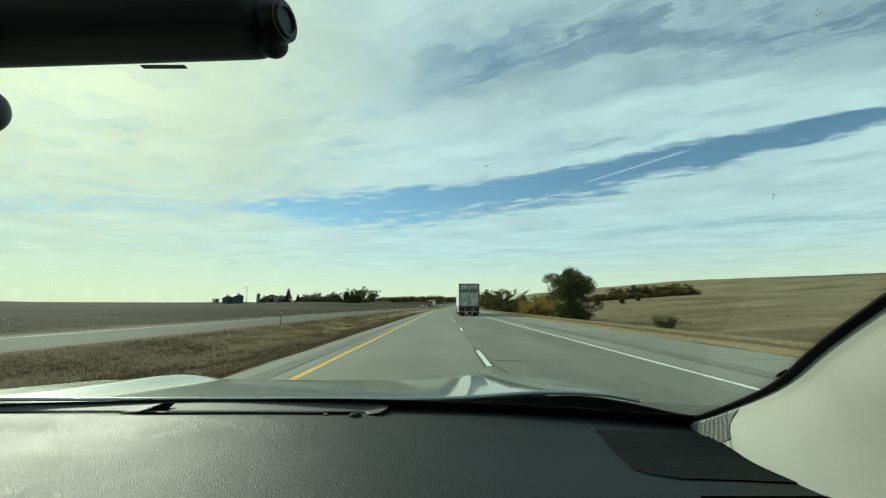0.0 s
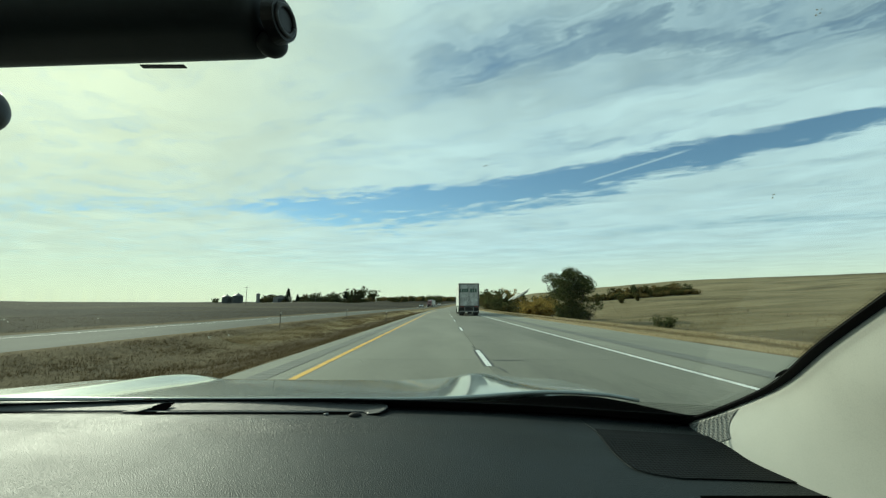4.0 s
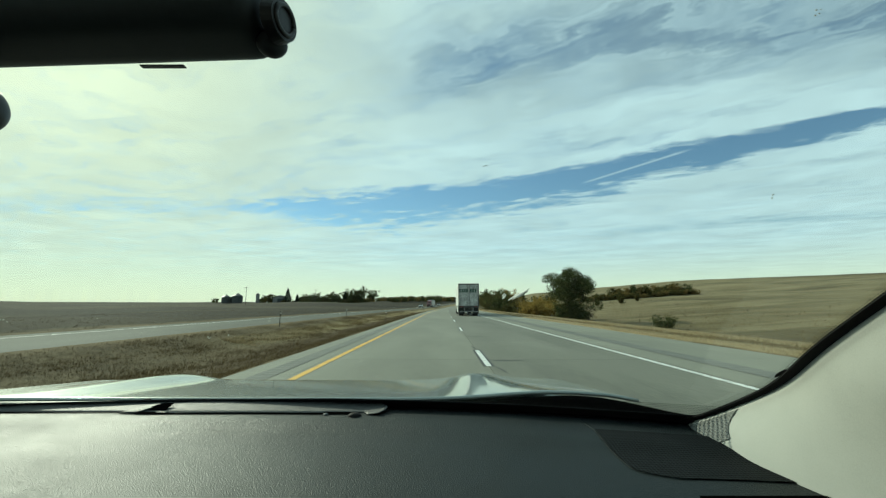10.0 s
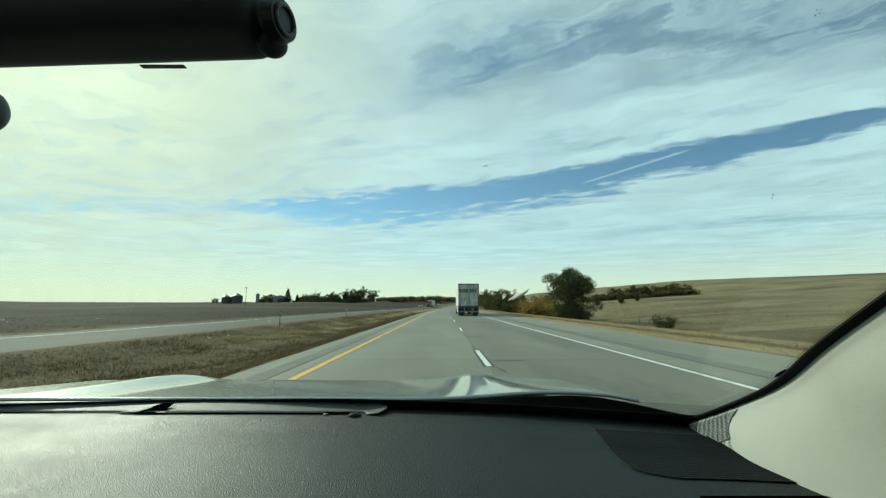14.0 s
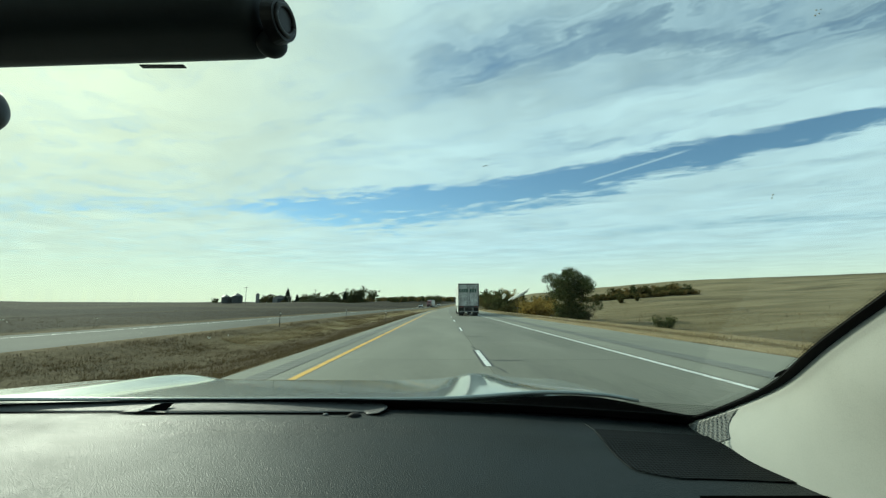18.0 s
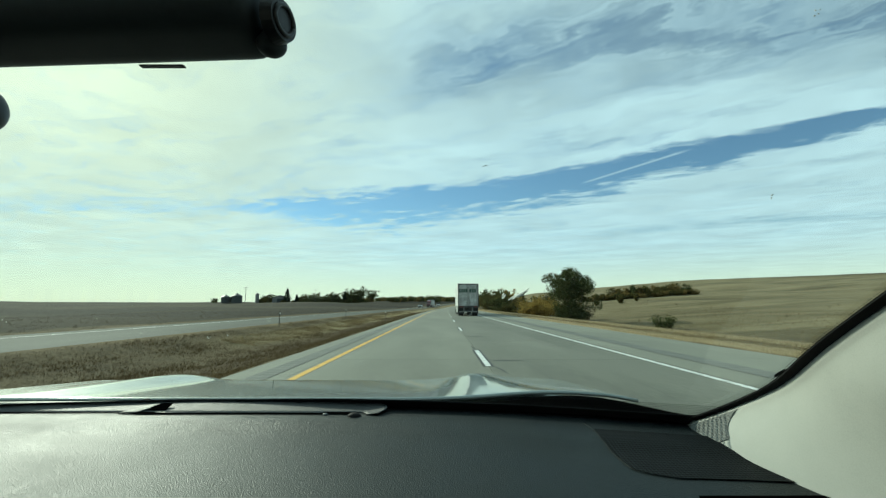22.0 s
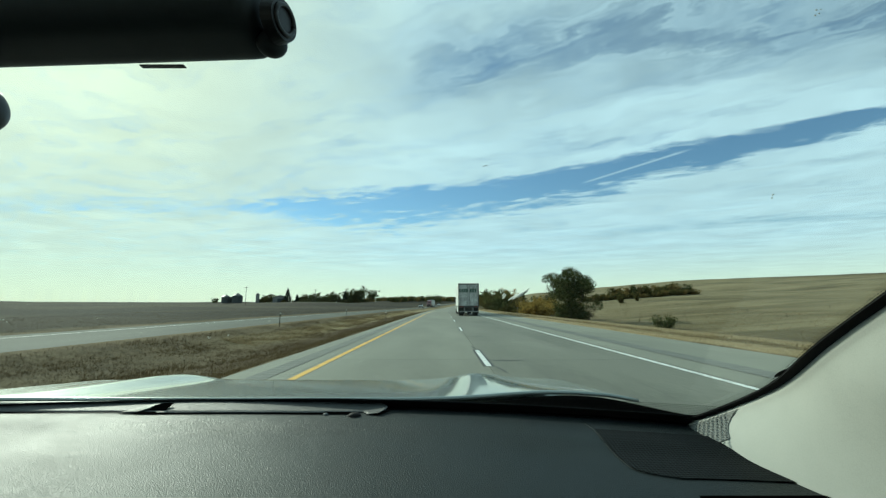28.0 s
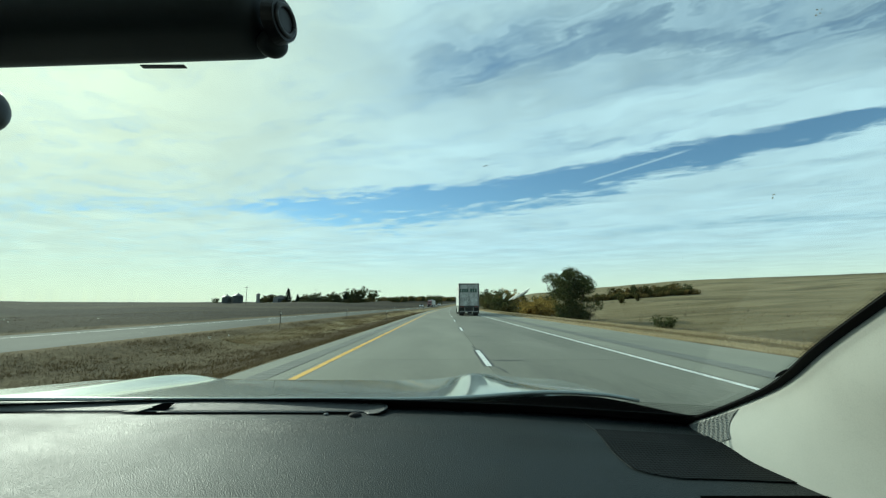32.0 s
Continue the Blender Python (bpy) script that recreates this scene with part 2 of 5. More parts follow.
def field_material():
    """Dry autumn prairie: straw and brown grass by patch, greyer with distance from the verge."""
    m = bpy.data.materials.new("dry_grassland")
    m.use_nodes = True
    n = Net(m.node_tree)
    bsdf = n.add("ShaderNodeBsdfPrincipled")
    pos = n.add("ShaderNodeNewGeometry").outputs["Position"]
    sep = n.add("ShaderNodeSeparateXYZ")
    n.put(sep.inputs[0], pos)
    far = n.math("MINIMUM", n.math("MAXIMUM", n.math("SUBTRACT", sep.outputs[1], 50.0), 0.0), 650.0)
    sway = n.math("ADD", n.math("DIVIDE", n.math("MULTIPLY", far, far), 5000.0), n.math("MULTIPLY", n.math("MAXIMUM", n.math("SUBTRACT", sep.outputs[1], 700.0), 0.0), 0.26))
    x = n.math("SUBTRACT", sep.outputs[0], sway)
    big = n.noise(pos, 0.012, 6.0, 0.6, 0.6)
    mid = n.noise(pos, 0.25, 6.0, 0.65)
    fine = n.noise(pos, 6.0, 5.0, 0.7)
    f = n.math("ADD", n.math("MULTIPLY", mid, 0.55), n.math("MULTIPLY", fine, 0.45))
    straw = n.ramp(f, [(0.3, (0.045, 0.034, 0.018)), (0.5, (0.12, 0.09, 0.047)), (0.72, (0.225, 0.175, 0.10))])
    field = n.ramp(n.math("ADD", n.math("MULTIPLY", big, 0.6), n.math("MULTIPLY", f, 0.4)), [(0.36, (0.064, 0.052, 0.028)), (0.48, (0.135, 0.109, 0.058)), (0.6, (0.205, 0.166, 0.094))])
    dark = n.ramp(n.math("ADD", n.math("MULTIPLY", big, 0.5), n.math("MULTIPLY", f, 0.5)), [(0.36, (0.010, 0.0088, 0.005)), (0.48, (0.020, 0.016, 0.009)), (0.6, (0.037, 0.0295, 0.0165))])
    tilled = n.noise(n.combine(n.math("MULTIPLY", x, 0.25), sep.outputs[1], 9.0), 0.035, 4.0, 0.6)
    dark = n.mix(n.math("MULTIPLY", n.smooth(tilled, 0.46, 0.6), 0.6), dark, (0.048, 0.0375, 0.021))
    dark = n.mix(n.math("MULTIPLY", n.math("SUBTRACT", 1.0, n.smooth(tilled, 0.36, 0.46)), 0.6), dark, (0.016, 0.014, 0.009))
    right = n.smooth(n.math("ADD", x, n.math("MULTIPLY", mid, 3.0)), 15.0, 19.0)
    rows = n.noise(n.combine(n.math("MULTIPLY", x, 0.35), sep.outputs[1], 0.0), 0.05, 5.0, 0.65)
    edge = n.math("ADD", x, n.math("MULTIPLY", n.math("SUBTRACT", n.noise(pos, 0.12, 3.0), 0.5), 1.2))
    pale = n.math("MAXIMUM", n.math("SUBTRACT", 1.0, n.smooth(n.math("ABSOLUTE", n.math("SUBTRACT", edge, 9.4)), 0.3, 0.7)), n.math("SUBTRACT", 1.0, n.smooth(n.math("ABSOLUTE", n.math("SUBTRACT", edge, 11.9)), 0.4, 1.0)))
    pale = n.math("MULTIPLY", pale, 0.85)
    straw = n.mix(pale, straw, (0.36, 0.28, 0.165))
    wander = n.math("ADD", x, n.math("MULTIPLY", n.math("SUBTRACT", n.noise(pos, 0.06, 3.0), 0.5), 3.0))
    mown = n.math("SUBTRACT", 1.0, n.smooth(n.math("ABSOLUTE", n.math("ADD", wander, 9.9)), 0.6, 1.5))
    # faded out close by: the windscreen's darker ghost is put into the grass colour
    straw = n.mix(n.math("MULTIPLY", mown, n.math("MULTIPLY", n.smooth(sep.outputs[1], 12.0, 38.0), 0.8)), straw, (0.28, 0.225, 0.12))
    rank = n.math("SUBTRACT", 1.0, n.smooth(n.math("ABSOLUTE", n.math("ADD", wander, 6.6)), 1.0, 2.3))
    straw = n.mix(n.math("MULTIPLY", rank, 0.75), straw, (0.062, 0.042, 0.02))
    bands = n.noise(n.combine(n.math("MULTIPLY", x, 0.12), sep.outputs[1], 4.0), 0.13, 4.0, 0.6)
    field = n.mix(n.math("MULTIPLY", n.smooth(rows, 0.42, 0.62), 0.6), field, (0.245, 0.2, 0.115))
    field = n.mix(n.math("MULTIPLY", n.smooth(bands, 0.5, 0.62), 0.5), field, (0.30, 0.25, 0.145))
    field = n.mix(n.math("MULTIPLY", n.math("SUBTRACT", 1.0, n.smooth(bands, 0.36, 0.44)), 0.2), field, (0.07, 0.058, 0.034))
    field = n.mix(n.math("MULTIPLY", n.math("SUBTRACT", 1.0, n.smooth(rows, 0.3, 0.42)), 0.3), field, (0.05, 0.045, 0.028))
    left = n.math("SUBTRACT", 1.0, n.smooth(n.math("ADD", x, n.math("MULTIPLY", mid, 4.0)), -21.0, -17.0))
    upland = n.smooth(n.math("ADD", n.math("ADD", n.math("MULTIPLY", x, 0.8), n.math("MULTIPLY", sep.outputs[1], 0.55)), n.math("MULTIPLY", big, 60.0)), 455.0, 470.0)
    field = n.mix(n.math("MULTIPLY", upland, 0.75), field, (0.062, 0.05, 0.032))
    ditch = n.math("MULTIPLY", n.smooth(n.math("ADD", x, n.math("MULTIPLY", mid, 2.0)), 17.5, 19.0), n.math("SUBTRACT", 1.0, n.smooth(n.math("ADD", x, n.math("MULTIPLY", mid, 6.0)), 25.0, 31.0)))
    field = n.mix(n.math("MULTIPLY", ditch, 0.5), field, (0.085, 0.066, 0.037))
    col = n.mix(left, n.mix(right, straw, field), dark)
    n.put(bsdf.inputs["Base Color"], col)
    bsdf.inputs["Roughness"].default_value = 0.95
    bsdf.inputs["Specular IOR Level"].default_value = 0.1
    b = n.add("ShaderNodeBump")
    b.inputs["Strength"].default_value, b.inputs["Distance"].default_value = 0.8, 0.15
    n.put(b.inputs["Height"], fine)
    n.put(bsdf.inputs["Normal"], b.outputs[0])
    out = n.add("ShaderNodeOutputMaterial")
    n.put(out.inputs[0], bsdf.outputs[0])
    return m


def mesh_cloth(name, solid=(0.013, 0.0165, 0.0175), hollow=(0.0006, 0.0006, 0.0006), fine=720.0):
    """Lattice of fine dark dots: holes of a perforated cover, and the shadow of the frit dots."""
    m = bpy.data.materials.new(name)
    m.use_nodes = True
    n = Net(m.node_tree)
    bsdf = n.add("ShaderNodeBsdfPrincipled")
    sep = n.add("ShaderNodeSeparateXYZ")
    n.put(sep.inputs[0], n.add("ShaderNodeTexCoord").outputs["Object"])
    a = n.math("SINE", n.math("MULTIPLY", n.math("ADD", sep.outputs[0], sep.outputs[1]), fine))
    b = n.math("SINE", n.math("MULTIPLY", n.math("SUBTRACT", sep.outputs[0], sep.outputs[1]), fine))
    hole = n.smooth(n.math("MULTIPLY", a, b), -0.2, 0.3)
    n.put(bsdf.inputs["Base Color"], n.mix(hole, solid, hollow))
    bsdf.inputs["Roughness"].default_value = 0.7
    bsdf.inputs["Specular IOR Level"].default_value = 0.1
    bump = n.add("ShaderNodeBump")
    bump.invert = True
    bump.inputs["Strength"].default_value, bump.inputs["Distance"].default_value = 0.8, 0.001
    n.put(bump.inputs["Height"], hole)
    n.put(bsdf.inputs["Normal"], bump.outputs[0])
    out = n.add("ShaderNodeOutputMaterial")
    n.put(out.inputs[0], bsdf.outputs[0])
    return m


M = {
    "ground": field_material(),
    "concrete": material("road_concrete", [(0.117, 0.115, 0.09), (0.162, 0.16, 0.125), (0.207, 0.205, 0.161)], 0.85, scale=0.35, fine=14.0, bump=0.25, stretch=(1, 0.22, 1), vary=0.07, spread=0.38, world_space=True, relief=0.01),
    "concrete_dark": material("traffic_darkened_concrete", [(0.094, 0.093, 0.073), (0.135, 0.133, 0.104), (0.172, 0.17, 0.134)], 0.85, scale=0.35, fine=14.0, bump=0.25, stretch=(1, 0.15, 1), vary=0.07, spread=0.38, world_space=True, relief=0.01),
    "shoulder": material("shoulder_concrete", [(0.137, 0.135, 0.107), (0.184, 0.182, 0.143), (0.224, 0.222, 0.176)], 0.88, scale=0.4, fine=16.0, bump=0.25, stretch=(1, 0.25, 1), vary=0.05, world_space=True, relief=0.01),
    "rumble": material("worn_rumble_strip", [(0.115, 0.115, 0.10), (0.165, 0.165, 0.145)], 0.9, scale=1.0, fine=20.0, bump=0.2, world_space=True),
    "joint": material("joint_sealant", [(0.05, 0.05, 0.05), (0.09, 0.09, 0.085)], 0.9, scale=2.0, fine=20.0, bump=0.0),
    "far_road": material("far_road_concrete", [(0.066, 0.066, 0.056), (0.083, 0.083, 0.071), (0.10, 0.10, 0.086)], 0.85, scale=0.3, fine=8.0, bump=0.1, stretch=(1, 0.2, 1), world_space=True, spec=0.12),
    "yellow": material("yellow_road_paint", [(0.45, 0.24, 0.03), (0.64, 0.36, 0.045), (0.7, 0.42, 0.07)], 0.7, scale=1.5, fine=30.0, bump=0.1, world_space=True),
    "white_line": material("white_road_paint", [(0.24, 0.24, 0.22), (0.66, 0.66, 0.62), (0.8, 0.8, 0.77)], 0.7, scale=6.0, fine=30.0, bump=0.1, world_space=True),
    "tar": material("black_contrast_paint", [(0.03, 0.03, 0.03), (0.06, 0.06, 0.06)], 0.8, scale=2.0, fine=30.0, bump=0.1),
    "leather": leather("dashboard_skin"),
    "speaker": mesh_cloth("speaker_cloth", fine=640.0),
    "dot_shadow": mesh_cloth("grey_dot_shadow", (0.20, 0.21, 0.196), (0.15, 0.155, 0.146), 1300.0),
    "plastic": material("black_plastic", [(0.010, 0.011, 0.012), (0.018, 0.019, 0.02)], 0.45, scale=20.0, fine=300.0, bump=0.15, relief=0.001),
    "mirror_plastic": material("soft_black_plastic", [(0.03, 0.037, 0.041), (0.042, 0.05, 0.055)], 0.6, scale=20.0, fine=300.0, bump=0.1, relief=0.001, spec=0.3),
    "matt_black": material("black_ceramic_frit", [(0.004, 0.004, 0.004), (0.007, 0.007, 0.007)], 0.75, scale=20.0, fine=200.0, bump=0.05, relief=0.001, spec=0.2),
    "vent_plastic": material("grained_grey_plastic", [(0.032, 0.035, 0.034), (0.052, 0.056, 0.055)], 0.58, scale=40.0, fine=420.0, bump=0.9, relief=0.0012),
    # near-black without gloss: the cowl's plastic, and shade painted for the slots
    "void": material("black_cowl_and_slot_shade", [(0.0015, 0.0015, 0.0015), (0.0025, 0.0025, 0.0025)], 0.95, scale=20.0, fine=200.0, bump=0.0, spec=0.0),
    "grey_trim": material("satin_grey_plastic", [(0.09, 0.10, 0.10), (0.13, 0.14, 0.14)], 0.4, scale=20.0, fine=300.0, bump=0.1, relief=0.001),
    "cream": material("cream_pillar_fabric", [(0.33, 0.34, 0.305), (0.385, 0.395, 0.355), (0.42, 0.43, 0.385)], 0.85, scale=6.0, fine=700.0, bump=0.08, relief=0.0006, spec=0.2),
    "headliner": material("grey_headliner", [(0.30, 0.30, 0.28), (0.36, 0.36, 0.34)], 0.95, scale=6.0, fine=400.0, bump=0.2, relief=0.001),
    "paint": material("silver_green_car_paint", [(0.20, 0.225, 0.205), (0.235, 0.26, 0.24)], 0.32, 0.55, scale=1.2, fine=900.0, bump=0.02, relief=0.0005, coat=1.0),
    "glass": windscreen_glass("windscreen_glass"),
    "splat": material("dried_insect_splat", [(0.35, 0.33, 0.27), (0.6, 0.58, 0.5)], 0.8, scale=80.0, fine=300.0, bump=0.3, relief=0.001),
    "smear": material("white_insect_smear", [(0.6, 0.6, 0.56), (0.82, 0.82, 0.78)], 0.8, scale=80.0, fine=300.0, bump=0.3, relief=0.001),
    "splat_dark": material("dark_insect_splat", [(0.05, 0.045, 0.035), (0.10, 0.09, 0.07)], 0.8, scale=80.0, fine=300.0, bump=0.3, relief=0.001),
    "trailer": material("dusty_white_trailer_paint", [(0.5, 0.5, 0.47), (0.62, 0.62, 0.59), (0.72, 0.72, 0.69)], 0.5, scale=0.8, fine=9.0, bump=0.05),
    "door": material("road_grimed_trailer_door", [(0.2, 0.2, 0.19), (0.36, 0.36, 0.34), (0.58, 0.58, 0.55)], 0.6, scale=1.3, fine=6.0, bump=0.1, spread=0.45),
    "steel": material("dull_steel", [(0.16, 0.16, 0.15), (0.28, 0.28, 0.27)], 0.5, 0.5, scale=3.0, fine=30.0, bump=0.1),
    "dark_frame": material("dark_trailer_frame", [(0.03, 0.03, 0.03), (0.06, 0.06, 0.058)], 0.6, scale=3.0, fine=30.0, bump=0.1),
    "rubber": material("tyre_rubber", [(0.015, 0.015, 0.015), (0.03, 0.03, 0.028)], 0.85, scale=4.0, fine=60.0, bump=0.2),
    "green_ink": material("dark_green_lettering", [(0.02, 0.06, 0.04), (0.035, 0.08, 0.055)], 0.6, scale=4.0, fine=40.0, bump=0.0),
    "red_lamp": material("red_lamp_lens", [(0.16, 0.015, 0.012), (0.22, 0.02, 0.016)], 0.3, scale=8.0, fine=60.0, bump=0.0),
    "clear_lamp": material("clear_lamp_lens", [(0.6, 0.6, 0.58), (0.75, 0.75, 0.72)], 0.2, scale=8.0, fine=60.0, bump=0.0),
    "yellow_cab": material("pale_yellow_cab_paint", [(0.55, 0.44, 0.16), (0.65, 0.52, 0.2)], 0.35, scale=1.0, fine=20.0, bump=0.0, coat=0.6),
    "red_cab": material("dark_red_cab_paint", [(0.10, 0.012, 0.012), (0.15, 0.02, 0.018)], 0.3, scale=1.0, fine=20.0, bump=0.0, coat=0.7),
    "silver_car": material("silver_vehicle_paint", [(0.32, 0.33, 0.33), (0.42, 0.43, 0.43)], 0.3, 0.4, scale=1.0, fine=20.0, bump=0.0, coat=0.7),
    "white_cab": material("white_vehicle_paint", [(0.6, 0.6, 0.58), (0.72, 0.72, 0.7)], 0.35, scale=1.0, fine=20.0, bump=0.0, coat=0.6),
    "dark_car": material("dark_vehicle_paint", [(0.02, 0.022, 0.025), (0.03, 0.033, 0.036)], 0.3, scale=1.0, fine=20.0, bump=0.0, coat=0.8),
    "dark_glass": material("dark_vehicle_glass", [(0.01, 0.012, 0.014), (0.02, 0.022, 0.024)], 0.08, scale=1.0, fine=10.0, bump=0.0),
    "bark": material("grey_brown_bark", [(0.05, 0.04, 0.03), (0.12, 0.10, 0.075)], 0.95, scale=4.0, fine=25.0, bump=0.6, stretch=(1, 1, 0.25)),
    "green_leaf": foliage("dull_green_leaves", [(0.03, 0.04, 0.018), (0.06, 0.075, 0.032), (0.09, 0.10, 0.04), (0.13, 0.115, 0.05)]),
    "gold_leaf": foliage("autumn_gold_leaves", [(0.16, 0.115, 0.034), (0.27, 0.18, 0.05), (0.34, 0.235, 0.07), (0.16, 0.145, 0.055)]),
    "rust_leaf": foliage("dull_rust_leaves", [(0.11, 0.086, 0.038), (0.19, 0.138, 0.052), (0.25, 0.18, 0.066), (0.12, 0.11, 0.052)]),
    "olive_leaf": foliage("olive_leaves", [(0.045, 0.05, 0.02), (0.085, 0.08, 0.03), (0.13, 0.10, 0.035)]),
    "needle": foliage("dark_conifer_needles", [(0.012, 0.02, 0.014), (0.025, 0.035, 0.022)]),
    "twig": foliage("grey_twigs", [(0.06, 0.055, 0.04), (0.12, 0.10, 0.07), (0.09, 0.08, 0.05)]),
    "dark_straw": foliage("brown_grass_blades", [(0.04, 0.03, 0.017), (0.08, 0.062, 0.035), (0.12, 0.095, 0.055)]),
    "pale_straw": foliage("pale_straw_blades", [(0.26, 0.21, 0.125), (0.44, 0.36, 0.225), (0.58, 0.485, 0.315), (0.35, 0.285, 0.175)]),
    "median_straw": foliage("brown_median_blades", [(0.048, 0.034, 0.017), (0.088, 0.064, 0.033), (0.15, 0.114, 0.061), (0.068, 0.049, 0.025)]),
    "straw": foliage("straw_blades", [(0.12, 0.088, 0.046), (0.22, 0.168, 0.09), (0.34, 0.27, 0.155), (0.17, 0.13, 0.07)]),
    "post": material("rusty_steel_post", [(0.04, 0.035, 0.03), (0.09, 0.075, 0.06)], 0.8, 0.3, scale=6.0, fine=50.0, bump=0.2),
    "reflector": material("white_reflector", [(0.55, 0.55, 0.52), (0.7, 0.7, 0.66)], 0.3, scale=10.0, fine=60.0, bump=0.0),
    "timber": material("weathered_pole_timber", [(0.07, 0.06, 0.05), (0.14, 0.12, 0.10)], 0.9, scale=3.0, fine=30.0, bump=0.4, stretch=(1, 1, 0.1)),
    "steel_rail": material("galvanised_guard_rail", [(0.30, 0.31, 0.31), (0.42, 0.43, 0.43)], 0.45, 0.5, scale=2.0, fine=30.0, bump=0.05),
    "sign_white": material("white_sign_face", [(0.62, 0.62, 0.60), (0.74, 0.74, 0.72)], 0.5, scale=2.0, fine=20.0, bump=0.0),
    "sign_blue": material("blue_sign_face", [(0.02, 0.09, 0.28), (0.03, 0.12, 0.34)], 0.5, scale=2.0, fine=20.0, bump=0.0),
    "galvanised": material("galvanised_sheet", [(0.035, 0.04, 0.043), (0.065, 0.072, 0.076)], 0.5, 0.4, scale=0.4, fine=6.0, bump=0.1),
    "barn": material("grey_barn_boards", [(0.14, 0.14, 0.135), (0.22, 0.22, 0.21)], 0.8, scale=0.5, fine=6.0, bump=0.1),
}


# ---- mesh helpers ----
def part(name, bm, mat, parent=None, label="", smooth=False):
    """One bmesh as one mesh object, under a thing or a part of it."""
    me = bpy.data.meshes.new(name)
    bm.normal_update()
    bm.to_mesh(me)
    bm.free()
    me.materials.append(mat)
    if smooth:
        me.polygons.foreach_set("use_smooth", [True] * len(me.polygons))
    ob = new(name, me)
    ob.parent = parent
    if label:
        tagged(ob, label)
    return ob


def raw(name, verts, faces, mat, parent=None, smooth=False):
    me = bpy.data.meshes.new(name)
    me.from_pydata([tuple(v) for v in verts], [], faces)
    me.materials.append(mat)
    if smooth:
        me.polygons.foreach_set("use_smooth", [True] * len(me.polygons))
    ob = new(name, me)
    ob.parent = parent
    return ob


def thing(name, label, category, at=(0, 0, 0), turn=0.0, group=""):
    ob = new(name)
    ob.matrix_basis = pose(*at, 0, 0, turn)
    return tagged(ob, label, category, group)


def box(x, y, z, sx, sy, sz, bevel=0.0, bm=None, turn=None, rounds=2):
    bm = bm or bmesh.new()
    m = Matrix.Translation((x, y, z)) @ (turn or Matrix()) @ Matrix.Diagonal((sx, sy, sz, 1))
    made = bmesh.ops.create_cube(bm, size=1, matrix=m)["verts"]
    if bevel:
        edges = {e for v in made for e in v.link_edges}
        bmesh.ops.bevel(bm, geom=list(edges), offset=bevel, segments=rounds, affect="EDGES", profile=0.6)
    return bm


def cyl(a, b, r0, r1=None, seg=12, bm=None):
    """A tapered round bar from a to b."""
    bm = bm or bmesh.new()
    a, b = Vector(a), Vector(b)
    m = Matrix.Translation((a + b) / 2) @ (b - a).to_track_quat("Z", "Y").to_matrix().to_4x4()
    bmesh.ops.create_cone(bm, cap_ends=True, segments=seg, radius1=r0, radius2=r0 if r1 is None else r1, depth=(b - a).length, matrix=m)
    return bm


def tube(points, radius, seg=8, bm=None):
    """A round bar along a smooth line of points; radius may be a list."""
    bm = bm or bmesh.new()
    pts = [Vector(p) for p in points]
    rings = []
    for i, p in enumerate(pts):
        d = (pts[min(i + 1, len(pts) - 1)] - pts[max(i - 1, 0)]).normalized()
        q = d.to_track_quat("Z", "Y")
        r = radius[i] if isinstance(radius, (list, tuple)) else radius
        rings.append([bm.verts.new(p + q @ Vector((r * math.cos(k * math.tau / seg), r * math.sin(k * math.tau / seg), 0))) for k in range(seg)])
    for a, b in zip(rings, rings[1:]):
        for k in range(seg):
            bm.faces.new((a[k], a[(k + 1) % seg], b[(k + 1) % seg], b[k]))
    bm.faces.new(rings[0][::-1])
    bm.faces.new(rings[-1])
    return bm


def sheet(fn, nu, nv, thick=0.0, bm=None):
    """A curved sheet fn(u, v), u and v from 0 to 1; thick: a solid, made downwards along its normals."""
    bm = bm or bmesh.new()
    g = [[bm.verts.new(fn(i / nu, j / nv)) for j in range(nv + 1)] for i in range(nu + 1)]
    faces = [bm.faces.new((g[i][j], g[i + 1][j], g[i + 1][j + 1], g[i][j + 1])) for i in range(nu) for j in range(nv)]
    if thick:
        bm.normal_update()
        bmesh.ops.solidify(bm, geom=faces, thickness=thick)
    return bm


def outline(points, y0, y1, axis="y", bm=None):
    """A flat outline made solid between two planes. axis y: points are (x, z); axis x: points are (y, z)."""
    bm = bm or bmesh.new()
    place = (lambda p, d: (p[0], d, p[1])) if axis == "y" else (lambda p, d: (d, p[0], p[1]))
    a, b = [bm.verts.new(place(p, y0)) for p in points], [bm.verts.new(place(p, y1)) for p in points]
    n = len(points)
    for i in range(n):
        bm.faces.new((a[i], a[(i + 1) % n], b[(i + 1) % n], b[i]))
    bm.faces.new(a[::-1])
    bm.faces.new(b)
    bmesh.ops.recalc_face_normals(bm, faces=bm.faces)
    return bm


def ease(t):
    t = np.clip(t, 0.0, 1.0)
    return t * t * (3 - 2 * t)


# ---- land ----
ROAD_L, ROAD_R = -4.0, 8.9
OPP_R, OPP_L = -12.3, -19.2
CREST = 620.0


def bend(y):
    """How far the road has swung to the right, y metres on."""
    y = np.asarray(y, float)
    return np.clip(y - 50.0, 0.0, 650.0) ** 2 / 5000.0 + np.maximum(y - 700.0, 0.0) * 0.26


def swing(y):
    """The turn of the road at y, in degrees."""
    return -math.degrees(math.atan(min(max(y - 50.0, 0.0), 650.0) / 2500.0))


def road_z(y):
    return 8.0 * ease((np.asarray(y, float) - 150.0) / 600.0) + 30.0 * ease((np.asarray(y, float) - 800.0) / 1600.0)


